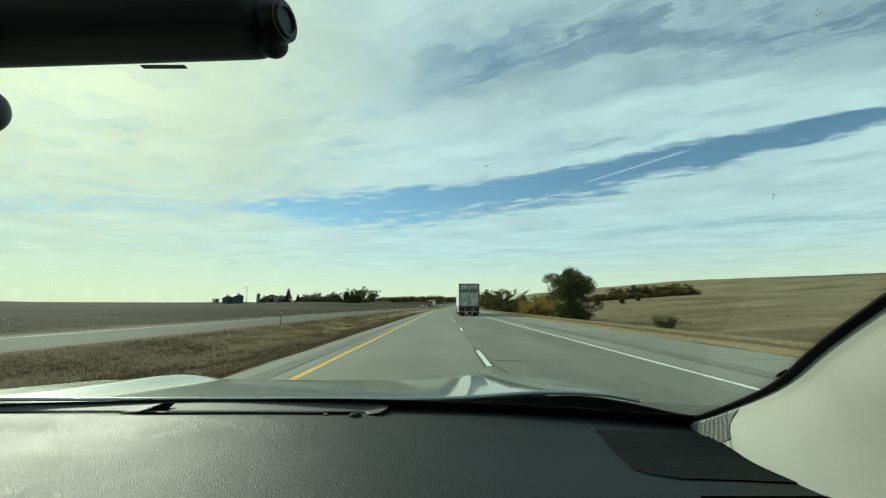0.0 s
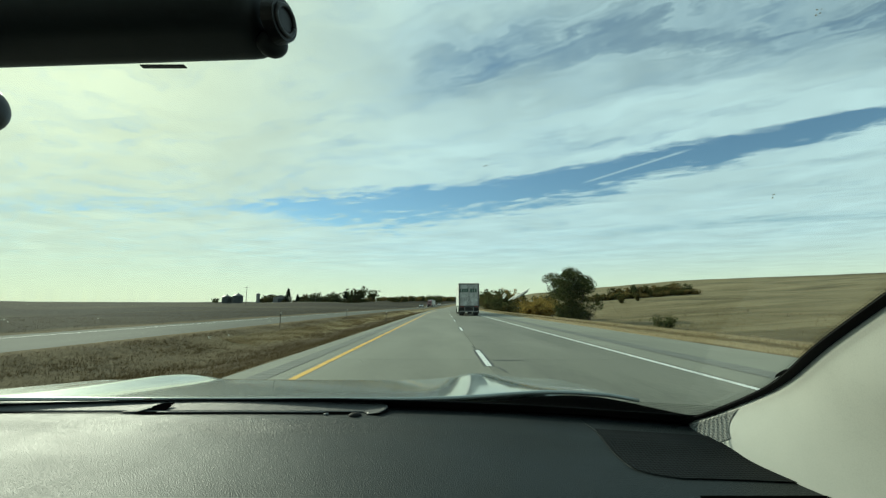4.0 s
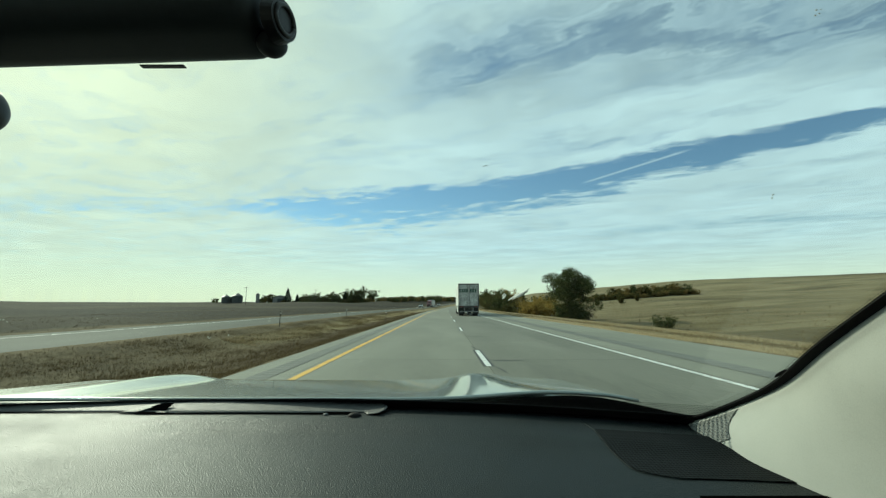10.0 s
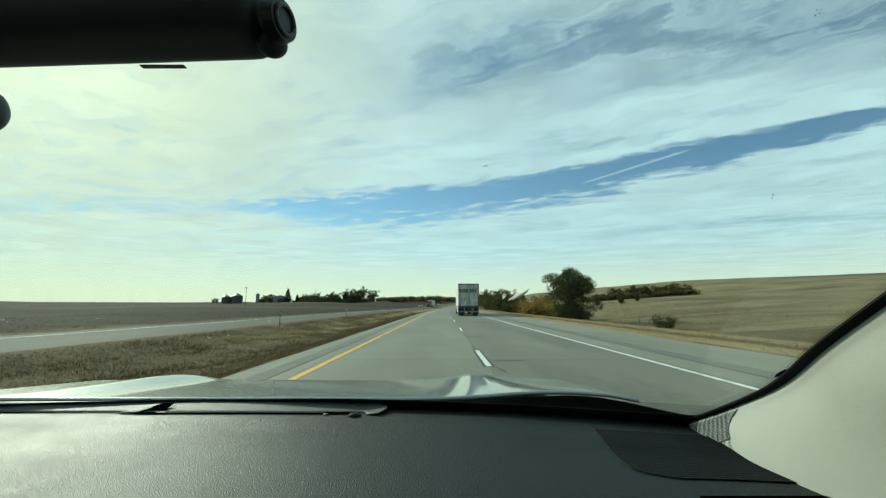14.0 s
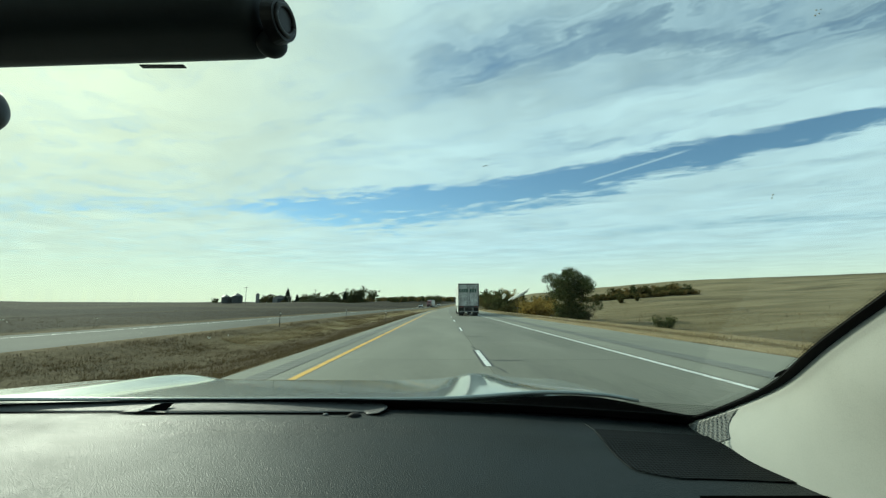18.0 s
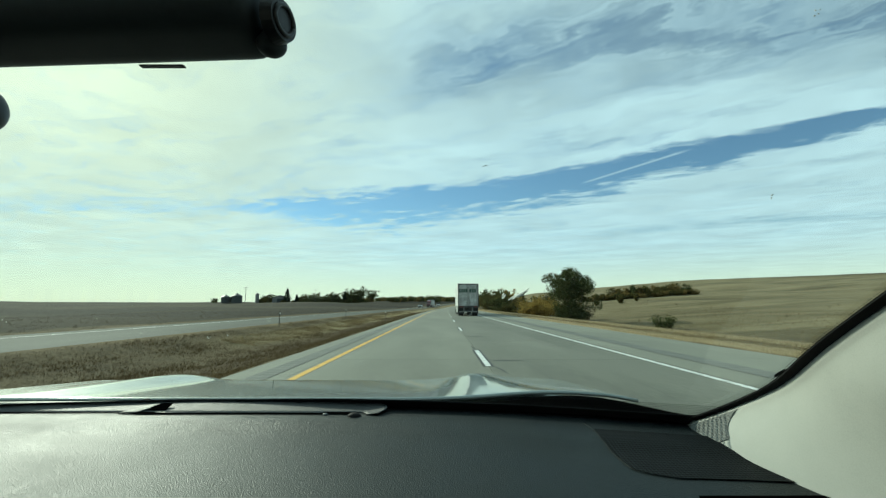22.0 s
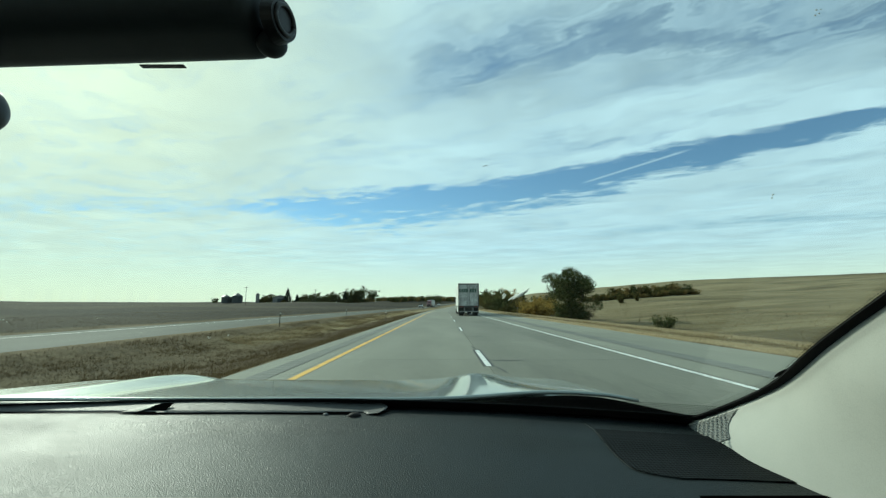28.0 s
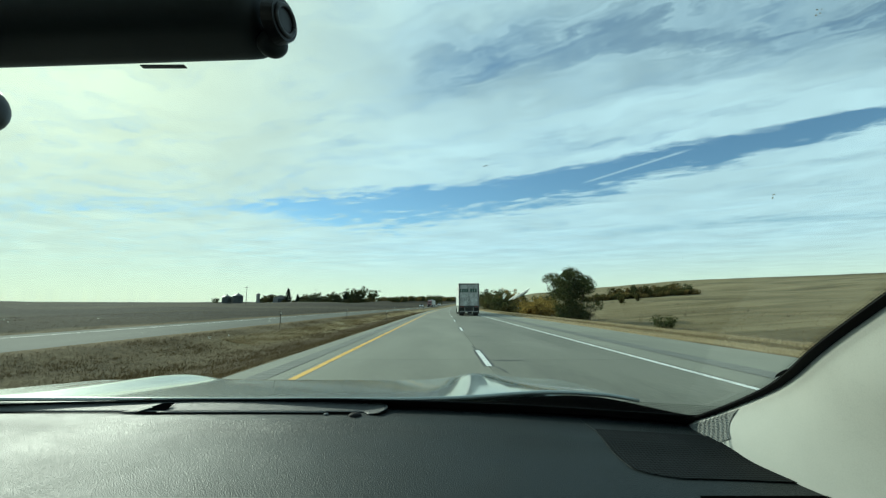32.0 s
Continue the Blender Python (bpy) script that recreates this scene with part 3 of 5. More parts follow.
def land_z(x, y):
    """Height of the land: the road's shelf, ditches beside it, fields that swell to low ridges."""
    x, y = np.asarray(x, float), np.asarray(y, float)
    r, az = np.hypot(x, y), np.degrees(np.arctan2(x, np.maximum(y, 1e-6)))
    az = np.where(y < 0, np.sign(x) * 70.0, az)
    lift = np.interp(az, [-70, -40, -25, -12, 0, 8, 14, 20, 30, 48, 70], [0.25, 0.3, 0.3, 0.45, 0.8, 1.2, 1.6, 2.2, 2.75, 2.95, 3.0])
    top = CREST * np.tan(np.radians(lift)) + EYE
    hill = top * ease((r - 30.0) / (CREST - 30.0)) ** 1.15
    hill = hill + np.interp(az, [-15, 2], [12.0, 26.0]) * ease((r - 800.0) / 1600.0)
    roll = 1.2 * np.sin(x / 47.0 + 0.7) * np.sin(y / 61.0) + 0.6 * np.sin(x / 19.0 + y / 23.0)
    hill = hill + roll * ease((np.abs(x) - 25.0) / 60.0) * ease((CREST * 1.3 - r) / CREST * 2)
    x = x - bend(y)
    out = np.where(x > 0, x - ROAD_R, OPP_L - x)
    bank = ease(out / np.where(x > 0, 70.0, 60.0))
    z = road_z(y) * (1 - bank) + hill * bank
    # ditch beyond the right verge, and a broad hollow between the two roads
    z = z - 1.3 * ease((x - 11.5) / 7.0) * ease((46.0 - x) / 26.0)
    mid = (x - ROAD_L) / (OPP_R - ROAD_L)
    z = z - np.where((mid > 0) & (mid < 1), 0.75 * np.sin(np.pi * np.clip(mid, 0, 1)), 0.0)
    z = z - np.where((x > ROAD_L + 0.15) & (x < ROAD_R - 0.15), 0.3, 0.0) - np.where((x > OPP_L + 0.15) & (x < OPP_R - 0.15), 0.3, 0.0)
    return z


def land_mesh():
    side = np.geomspace(1.0, 2600.0, 70)
    xs = np.concatenate([-side[::-1] - 20.0, np.arange(-20, 47, 0.75), side + 47.0])
    extra = [ROAD_L, ROAD_L + 0.16, ROAD_R - 0.16, ROAD_R, OPP_R, OPP_R - 0.16, OPP_L, OPP_L + 0.16]
    xs = np.unique(np.round(np.concatenate([xs, extra]), 3))
    ys = np.concatenate([-np.geomspace(10, 400, 12)[::-1], np.arange(-8, 90, 1.5), 90 + np.geomspace(1.5, 4400, 110)])
    gx, gy = np.meshgrid(xs, ys)
    gz = land_z(gx + bend(gy), gy)
    bumps = np.sin(gx * 2.1 + np.sin(gy * 1.3) * 2) * np.sin(gy * 1.7 + np.sin(gx * 0.9) * 2) * 0.05
    free = ((gx < OPP_L) | (gx > ROAD_R) | ((gx > OPP_R) & (gx < ROAD_L)))
    gz = gz + bumps * free
    verts = np.stack([gx + bend(gy), gy, gz], -1).reshape(-1, 3)
    w = len(xs)
    faces = [(j * w + i, j * w + i + 1, (j + 1) * w + i + 1, (j + 1) * w + i) for j in range(len(ys) - 1) for i in range(w - 1)]
    ob = raw("ground", verts.tolist(), faces, M["ground"], smooth=True)
    return tagged(ob, "rolling dry autumn grassland beside a motorway", "ground", kind="structure")


land_mesh()


def ribbon(x0, x1, y0, y1, lift, step=4.0, thick=0.0):
    """A strip of road surface that follows the road's rise."""
    ys = np.concatenate([np.arange(y0, min(y1, 200), step), np.geomspace(max(200, y0), y1, 60) if y1 > 200 else [y1]])
    bm = bmesh.new()
    rows = [(bm.verts.new((x0 + float(bend(y)), y, float(road_z(y)) + lift)), bm.verts.new((x1 + float(bend(y)), y, float(road_z(y)) + lift))) for y in ys]
    faces = [bm.faces.new((a[0], a[1], b[1], b[0])) for a, b in zip(rows, rows[1:])]
    if thick:
        bm.normal_update()
        bmesh.ops.solidify(bm, geom=faces, thickness=thick)
    return bm


SLAB_END = 140.0
road = thing("road", "grey concrete motorway carriageway with two lanes and shoulders", "road")
tagged(road, kind="structure")
part("road_bed", ribbon(ROAD_L, ROAD_R, -40, SLAB_END, -0.03, thick=0.15), M["joint"], road)
part("far_lanes", ribbon(-2.85, 5.1, SLAB_END, 3500, 0.0, thick=0.15), M["concrete"], road)
part("far_shoulder", ribbon(ROAD_L, -2.85, SLAB_END, 3500, 0.0, thick=0.15), M["shoulder"], road)
part("far_shoulder", ribbon(5.1, ROAD_R, SLAB_END, 3500, 0.0, thick=0.15), M["shoulder"], road)
opposite = tagged(part("opposite_road", ribbon(OPP_L, OPP_R, -60, 3500, 0.0, thick=0.2), M["far_road"]), "pale concrete carriageway of the oncoming traffic", "road", kind="structure")

marks = thing("lane_markings", "yellow and white painted lane lines on concrete", "road marking")
tagged(marks, kind="structure")
part("opposite_edge_line", ribbon(OPP_L + 1.5, OPP_L + 1.6, -20, 900, 0.005), M["white_line"], marks, "white edge line of the oncoming lanes")
part("yellow_edge_line", ribbon(-2.75, -2.61, -20, 1500, 0.005), M["yellow"], marks, "solid yellow edge line")
part("white_edge_line", ribbon(4.86, 4.99, -20, 1500, 0.005), M["white_line"], marks, "solid white edge line")
dash_me, rim_me = None, None
for k in range(-1, 26):
    y = 8.9 + 12.2 * k
    z = float(road_z(y + 1.5))
    if dash_me is None:
        d = part("lane_dash", box(0, 1.5, 0.003, 0.12, 3.05, 0.006), M["white_line"], marks)
        e = part("dash_border", box(0, 1.6, 0.002, 0.24, 3.3, 0.004), M["tar"], marks)
        dash_me, rim_me = d.data, e.data
    else:
        d, e = new("lane_dash", dash_me), new("dash_border", rim_me)
        d.parent = e.parent = marks
    d.location = (1.0 + float(bend(y + 1.5)), y, z + 0.002)
    e.location = (1.0 + float(bend(y + 1.5)), y, z)
    d.rotation_euler.z = e.rotation_euler.z = radians(swing(y))


def patch(x, y, wide, long):
    """A ragged asphalt repair."""
    rng = np.random.default_rng(int(y * 10))
    bm = bmesh.new()
    ring = [bm.verts.new((x + wide / 2 * math.cos(a) * rng.uniform(0.7, 1.1), y + long / 2 * math.sin(a) * rng.uniform(0.7, 1.1), 0.005)) for a in np.linspace(0, math.tau, 19)[:-1]]
    bm.faces.new(ring)
    return bm


part("asphalt_patch", patch(1.5, 9.75, 0.85, 0.16), M["tar"], marks, "ragged black asphalt patch")
part("asphalt_patch", patch(1.45, 17.3, 1.0, 0.22), M["tar"], marks, "ragged black asphalt patch")


def crack(points, wide, seed):
    """A ragged strip of black sealant."""
    rng = np.random.default_rng(seed)
    bm = bmesh.new()
    rows = []
    n = 14
    for i in range(n + 1):
        k = i / n * (len(points) - 1)
        j = min(int(k), len(points) - 2)
        x = points[j][0] + (points[j + 1][0] - points[j][0]) * (k - j) + rng.normal() * 0.012
        y = points[j][1] + (points[j + 1][1] - points[j][1]) * (k - j)
        w = wide * rng.uniform(0.4, 1.2) * math.sin(math.pi * (0.08 + 0.84 * i / n)) / 2
        rows.append((bm.verts.new((x - w, y, 0.005)), bm.verts.new((x + w, y + rng.normal() * 0.02, 0.005))))
    for a, b in zip(rows, rows[1:]):
        bm.faces.new((a[0], a[1], b[1], b[0]))
    return bm


part("sealed_crack", crack([(1.16, 8.9), (1.17, 8.55), (1.23, 8.35), (1.28, 7.95)], 0.07, 3), M["tar"], marks, "black sealed crack")
part("sealed_crack", crack([(0.93, 13.3), (0.96, 12.6), (1.0, 12.2)], 0.06, 4), M["tar"], marks, "black sealed crack")


def rumble(x, wide, y0, y1, lift):
    """A strip of milled grooves across the shoulder."""
    bm = bmesh.new()
    n = int((y1 - y0) / 0.1)
    rows = []
    for i in range(n):
        z = lift + (0.010 if i % 3 else 0.0)
        b = float(bend(y0 + i * 0.1))
        rows.append((bm.verts.new((x + b, y0 + i * 0.1, z)), bm.verts.new((x + wide + b, y0 + i * 0.1, z))))
    for a, b in zip(rows, rows[1:]):
        bm.faces.new((a[0], a[1], b[1], b[0]))
    return bm


part("rumble_strip", rumble(5.9, 0.6, 2, 90, 0.001), M["rumble"], marks, "dark milled rumble strip")
part("rumble_strip", rumble(-3.55, 0.4, 2, 60, 0.001), M["rumble"], marks, "dark milled rumble strip")


# ---- the car round the camera ----
car = thing("car", "car with black grained dashboard, cream pillar trim and silver bonnet", "car")
CX = -0.335


def up(p):
    return (p[0], p[1], p[2] + EYE)


def base_y(x):
    return 0.833 - 0.18 * (x + 0.4) ** 2


def glass_at(x, t, off=0.0):
    """A point of the windscreen, t metres up its slope; off: inwards."""
    return (x, base_y(x) - 0.825 * t - 0.565 * off, EYE - 0.19 + 0.565 * t - 0.825 * off)


def glass_edge(t):
    return 0.452 - 0.035 * math.exp(-max(t, 0) / 0.06) + 0.014 * math.exp(-((t - 0.15) / 0.08) ** 2)


GLASS_L = 2 * CX - 0.46


def frit_top(x):
    """Height of the black border along the foot of the glass, wider towards the passenger."""
    return 0.033 + 0.010 * float(ease((x + 0.5) / 0.35)) - 0.004 * float(ease((x - 0.1) / 0.3))


windscreen = part("windscreen", sheet(lambda u, v: glass_at(GLASS_L + (glass_edge(v * 0.98 - 0.02) - GLASS_L) * u, v * 0.98 - 0.02), 40, 24), M["glass"], car, smooth=True)
windscreen.visible_shadow = False
part("frit_band", sheet(lambda u, v: glass_at(GLASS_L + (0.44 - GLASS_L) * u, -0.022 + v * frit_top(GLASS_L + (0.44 - GLASS_L) * u), 0.003), 40, 2, 0.002), M["matt_black"], windscreen)
part("edge_seal", sheet(lambda u, v: glass_at(glass_edge(u * 1.0 - 0.02) - 0.007 + 0.017 * v, u * 1.0 - 0.02, 0.003), 60, 2, 0.002), M["matt_black"], windscreen)
bm = bmesh.new()
for row in range(2):
    for i in range(150):
        t = 0.02 + i * 0.0035 + row * 0.00175
        p = glass_at(glass_edge(t) - 0.0072 - 0.0028 * row, t, 0.003)
        m = Matrix.Translation(p) @ Matrix.Rotation(math.atan2(0.565, -0.825), 4, "X")
        bmesh.ops.create_circle(bm, cap_ends=True, segments=8, radius=0.00125 - 0.0004 * row, matrix=m)
for i in range(330):
    x = GLASS_L + 0.02 + i * 0.0041
    if x < 0.42:
        p = glass_at(x, frit_top(x) - 0.0215, 0.003)
        bmesh.ops.create_circle(bm, cap_ends=True, segments=6, radius=0.0014, matrix=Matrix.Translation(p) @ Matrix.Rotation(math.atan2(0.565, -0.825), 4, "X"))
for row in range(8):
    for i in range(34):
        t = 0.014 + row * 0.0066
        p = glass_at(glass_edge(t) - 0.006 - i * 0.0040 - (row % 2) * 0.0020, t, 0.003)
        m = Matrix.Translation(p) @ Matrix.Rotation(math.atan2(0.565, -0.825), 4, "X")
        bmesh.ops.create_circle(bm, cap_ends=True, segments=6, radius=0.00135, matrix=m @ Matrix.Diagonal((1.0, 1.7, 1, 1)))
dots = part("frit_dots", bm, M["matt_black"], windscreen)

bm = bmesh.new()
bmesh.ops.create_uvsphere(bm, u_segments=16, v_segments=8, radius=0.006, matrix=Matrix.Translation(glass_at(0.4600, 0.172, -0.002)) @ Matrix.Rotation(radians(-34.5), 4, "X") @ Matrix.Diagonal((0.8, 2.0, 0.15, 1)))
part("seal_bulge", bm, M["matt_black"], windscreen, smooth=True)

# splats and chips on the glass: place along x and up the slope, size
random.seed(5)
SPLATS = [(0.038, 0.553, 0.0022, 1), (0.288, 0.5, 0.0034, 0), (0.006, 0.597, 0.0014, 1), (-0.362, 0.246, 0.004, 0), (-0.329, 0.253, 0.003, 0), (-0.253, 0.295, 0.0025, 0), (-0.253, 0.404, 0.0015, 0), (-0.071, 0.595, 0.0016, 0), (0.233, 0.652, 0.003, 0), (-0.631, 0.295, 0.005, 0), (-0.135, 0.171, 0.0025, 0), (0.25, 0.42, 0.0012, 1), (-0.5, 0.3, 0.002, 0), (-0.46, 0.26, 0.0018, 0), (0.13, 0.3, 0.002, 0)]
for x, t, s, dark in SPLATS:
    s *= 0.6
    bm = bmesh.new()
    for k in range(4):
        c = Vector(glass_at(x + random.uniform(-1, 1) * s, t + random.uniform(-1.2, 1.2) * s, -0.002))
        bmesh.ops.create_icosphere(bm, subdivisions=1, radius=s * random.uniform(0.25, 0.55), matrix=Matrix.Translation(c) @ Matrix.Diagonal((1, 0.6, 0.6, 1)))
    part("insect_splat", bm, M["splat_dark" if dark else "splat"], windscreen)
bm = bmesh.new()
for a, b, w, k0 in ((0, 0.0135, 0.0026, 0.0), (0.003, 0.0105, 0.0017, 0.003), (-0.001, 0.007, 0.0016, -0.0035), (0.001, 0.006, 0.0022, -0.013), (0.004, 0.008, 0.0015, -0.016)):
    lean = 1.25 if k0 > -0.01 else 0.6
    tube([glass_at(0.088 + k0 + lean * (a + (b - a) * k / 4), 0.347 + (a + (b - a) * k / 4) * 1.7, -0.002) for k in range(5)], [w * 0.25, w * 0.5, w * 0.6, w * 0.5, w * 0.25], 6, bm)
part("smeared_splat", bm, M["smear"], windscreen, "white smeared insect streak")

# dashboard
DASH_L, DASH_R = 2 * CX - 0.46, 0.452


def dash_top(x, y):
    """Height of the dashboard's skin under the eye."""
    z = -0.198 - (0.10 - 0.035 * float(ease((x - 0.1) / 0.3))) * max(0.0, 0.75 - y) - 0.16 * max(0.0, (0.47 - y) / 0.15) ** 2
    z -= 0.006 * (1 / (1 + math.exp((y - (0.715 - 0.22 * max(0, x + 0.1))) / 0.009)))
    return EYE + z


def dash_skin(u, v):
    x = DASH_L + (DASH_R - DASH_L) * u
    y = (base_y(x) - 0.002) * (1 - v) + 0.30 * v
    return (x, y, dash_top(x, y))


dashboard = part("dashboard", sheet(dash_skin, 90, 70, -0.01), M["leather"], car, smooth=True)
# slot of the demister along the glass
VENT0, VENT1 = -0.56, -0.15


def on_dash(x, y, lift=0.0):
    return (x, y, dash_top(x, y) + lift)


def shelf(u, v):
    """Wall of the demister recess: straight along the glass, then round its end towards the seats."""
    run = u / 0.86
    rise = 0.0095
    if run <= 1.0:
        x = -0.9 + 0.745 * run
        y0 = 0.776 + 0.004 * math.sin(math.pi * run)
        y1 = min(base_y(x) + 0.004, y0 + 0.045)
        lift = 0.0095 + 0.004 * max(0.0, -0.7 - x) / 0.14
        return (x, y0 + (y1 - y0) * v, dash_top(x, y0) + 0.0005 + lift * v)
    a = radians(90 - 105 * (u - 0.86) / 0.14)
    far = 0.011 + (0.020 + 0.025 * max(0.0, math.sin(a))) * v
    x, y = -0.155 + far * math.cos(a) * 1.35, 0.765 + far * math.sin(a)
    return (x, y, dash_top(x, 0.765) + 0.0005 + rise * v * (0.45 + 0.55 * max(0.0, math.sin(a))))


part("demister_wall", sheet(shelf, 90, 6, -0.001), M["vent_plastic"], dashboard, "grained wall of the demister recess", smooth=True)
# flat black strip laid on the skin, in place of the slot's dark depth
part("demister_slot", sheet(lambda u, v: on_dash(-0.565 + (VENT1 - 0.01 + 0.565) * u, 0.7635 + 0.004 * math.sin(math.pi * u) + 0.011 * v, 0.0022), 30, 1, 0.0006), M["void"], dashboard)
part("shelf_seam", sheet(lambda u, v: on_dash(-0.9 + 0.31 * u, 0.7735 + 0.003 * v, 0.002), 20, 1, 0.0005), M["void"], dashboard)
part("demister_lip", tube([on_dash(-0.53 + 0.31 * k / 16, 0.7705 + 0.002 * math.sin(k / 5), 0.0025) for k in range(17)], 0.0011, 8), M["grey_trim"], dashboard, smooth=True)
part("slot_rib", sheet(lambda u, v: (-0.597 + 0.036 * v + (0.031 - 0.008 * v) * u, 0.768 + 0.040 * v, EYE - 0.1955 + 0.0006 * math.sin(math.pi * u) + 0.0065 * v), 6, 6, 0.0015), M["leather"], dashboard, smooth=True)
# black sheet that stands in for the shaded recess beside the rib
part("slot_mouth", sheet(lambda u, v: (-0.566 + 0.026 * v + (0.044 - 0.024 * v) * u, 0.784 + 0.020 * v, EYE - 0.1945 + 0.0085 * v), 4, 6, 0.001), M["void"], dashboard)
bm = bmesh.new()
bmesh.ops.create_uvsphere(bm, u_segments=24, v_segments=12, radius=0.0130, matrix=Matrix.Translation(on_dash(-0.160, 0.757, -0.002)) @ Matrix.Diagonal((1, 0.8, 0.62, 1)))
part("sun_sensor", bm, M["matt_black"], dashboard, "black domed light sensor", smooth=True)
bm = bmesh.new()
bmesh.ops.create_uvsphere(bm, u_segments=12, v_segments=8, radius=0.0035, matrix=Matrix.Translation(on_dash(-0.214, 0.762, 0.001)) @ Matrix.Diagonal((1.4, 1, 0.8, 1)))
part("slot_bead", bm, M["grey_trim"], dashboard, smooth=True)


def speaker_skin(u, v):
    """A cover with a rounded corner towards the eye."""
    left = 0.250 + 0.010 * v - 0.004 * math.sin(math.pi * v) + 0.047 * max(0.0, (v - 0.78) / 0.22) ** 2.5
    x = left + (0.452 - left) * u
    k = (x - 0.248) / 0.203
    y = (0.692 - 0.042 * k) * (1 - v) + (0.548 - 0.021 * k) * v
    return on_dash(x, y, 0.0012)


part("speaker_cover", sheet(speaker_skin, 40, 40, 0.0006), M["speaker"], dashboard, "black perforated speaker cover")
seam = [(0.236, 0.776), (0.240, 0.75), (0.2425, 0.72)] + [(speaker_skin(0, k / 20)[0] - 0.0012, speaker_skin(0, k / 20)[1]) for k in range(21)]
part("speaker_seam", tube([on_dash(x, y, 0.0008) for x, y in seam], 0.0004, 6), M["leather"], dashboard)
# side vent opening: its dark inside is only a black strip
part("side_vent", box(0.390, 0.494, dash_top(0.390, 0.494), 0.18, 0.012, 0.002), M["void"], dashboard)

# cowl and wipers at the foot of the glass, bonnet beyond


def cowl(u, v):
    x = DASH_L + (0.50 - DASH_L) * u
    hump = 0.036 * math.exp(-((x - 0.27) / 0.17) ** 2)
    y = base_y(x) + 0.004 + 0.13 * v
    return (x, y, EYE - 0.210 - 0.004 * v + hump * math.sin(math.pi * min(1, v * 0.9 + 0.1)))


part("cowl_panel", sheet(cowl, 60, 12, 0.01), M["void"], car, "black plastic cowl below the glass", smooth=True)
arm = part("wiper_arm", tube([(0.14, 0.90, EYE - 0.214), (0.20, 0.90, EYE - 0.208), (0.30, 0.885, EYE - 0.208), (0.40, 0.86, EYE - 0.216)], [0.005, 0.006, 0.006, 0.004], 8), M["matt_black"], car, "black wiper arm", smooth=True)
part("wiper_blade", tube([(-0.40, 0.865, EYE - 0.220), (-0.1, 0.87, EYE - 0.219), (0.28, 0.845, EYE - 0.214), (0.41, 0.805, EYE - 0.214)], 0.003, 6), M["matt_black"], arm, "black rubber wiper blade", smooth=True)
part("wiper_nozzle", box(-0.62, 0.87, EYE - 0.196, 0.012, 0.010, 0.006, 0.002), M["matt_black"], car)


BX = -0.43


def bonnet(u, v):
    """Bonnet: falls to the front, crowned, with a raised line on either side of the middle."""
    s = 2 * u - 1
    half = 0.885 - 0.02 * v
    x = BX + s * half
    front = 1.95 - 0.22 * abs(s) ** 4
    y = 0.96 * (1 - v) + front * v
    z = -0.212 - 0.106 * (y - 0.96) - 0.6 * max(0.0, y - 1.5) ** 2
    crease = 0.92 + 0.045 * v
    z -= 0.016 * max(0.0, abs(s) - crease) / 0.275 + 0.03 * (max(0.0, abs(s) - crease) / 0.275) ** 2
    z += 0.020 * math.exp(-((abs(s) - 0.63) / 0.12) ** 2) * min(1.0, v / 0.5)
    z += 0.016 * math.exp(-((s - 0.78) / 0.2) ** 2) * max(0.0, 1 - v * 0.8)
    return (x, y, EYE + z)


part("bonnet", sheet(bonnet, 80, 60, 0.008), M["paint"], car, "silver painted bonnet", smooth=True)


def wing(side):
    def fn(u, v):
        s = side
        x = BX + s * (0.89 - 0.02 * v + 0.05 * u)
        front = 1.68 - 0.25 * u
        y = 0.96 * (1 - v) + front * v
        z = -0.264 - 0.10 * v + 0.01 * math.sin(math.pi * u) - 0.22 * u ** 2.5
        return (x, y, EYE + z)
    return fn


for side in (-1, 1):
    part("front_wing", sheet(wing(side), 16, 30, 0.006), M["paint"], car, smooth=True)

# pillar trim on the passenger's side, and its like on the other


def pillar(side):
    def fn(u, v):
        """u up the slope of the glass, v from the glass edge round to the door."""
        t = -0.03 + u * 1.02
        e = glass_edge(t) + 0.006
        x, y, z = glass_at(e, t, 0.006)
        turn = v * 1.9
        flare = 0.20 * math.exp(-(t + 0.03) / 0.10)
        dx = 0.02 * math.sin(turn) + 0.018 * v
        back = (0.012 + 0.30 * v + flare * 0.75 * v) * (0.30 + 0.70 * v)
        x += 0.007 * (1 - math.exp(-max(0.0, v - 0.05) / 0.08))
        x = x + dx - 0.028 * math.sin(v * math.pi) - 0.24 * flare * math.sin(min(1.0, v * 1.6) * math.pi / 2) * (1 - 0.45 * v)
        y = y - back * 0.80
        z = z - back * 0.30 - flare * 0.25 * v
        return (x if side > 0 else 2 * CX - x, y, z)
    return fn


part("pillar_trim", sheet(pillar(1), 60, 30, 0.004), M["cream"], car, "cream fabric pillar trim", smooth=True)
part("pillar_trim", sheet(pillar(-1), 60, 30, 0.004), M["cream"], car, "cream fabric pillar trim", smooth=True)


# shadow of the frit dots on the trim, coloured into a thin grey sheet
def foot_shadow(u, v):
    x, y, z = pillar(1)(0.002 + 0.100 * u * (1 - 0.33 * v - 0.06 * math.sin(math.pi * v)), 0.015 + 0.25 * v)
    return (x - 0.0054, y - 0.0043, z + 0.0008)


part("pillar_foot_patch", sheet(foot_shadow, 12, 12), M["dot_shadow"], car, "grey sheet standing in for the dot shadow at the pillar foot")

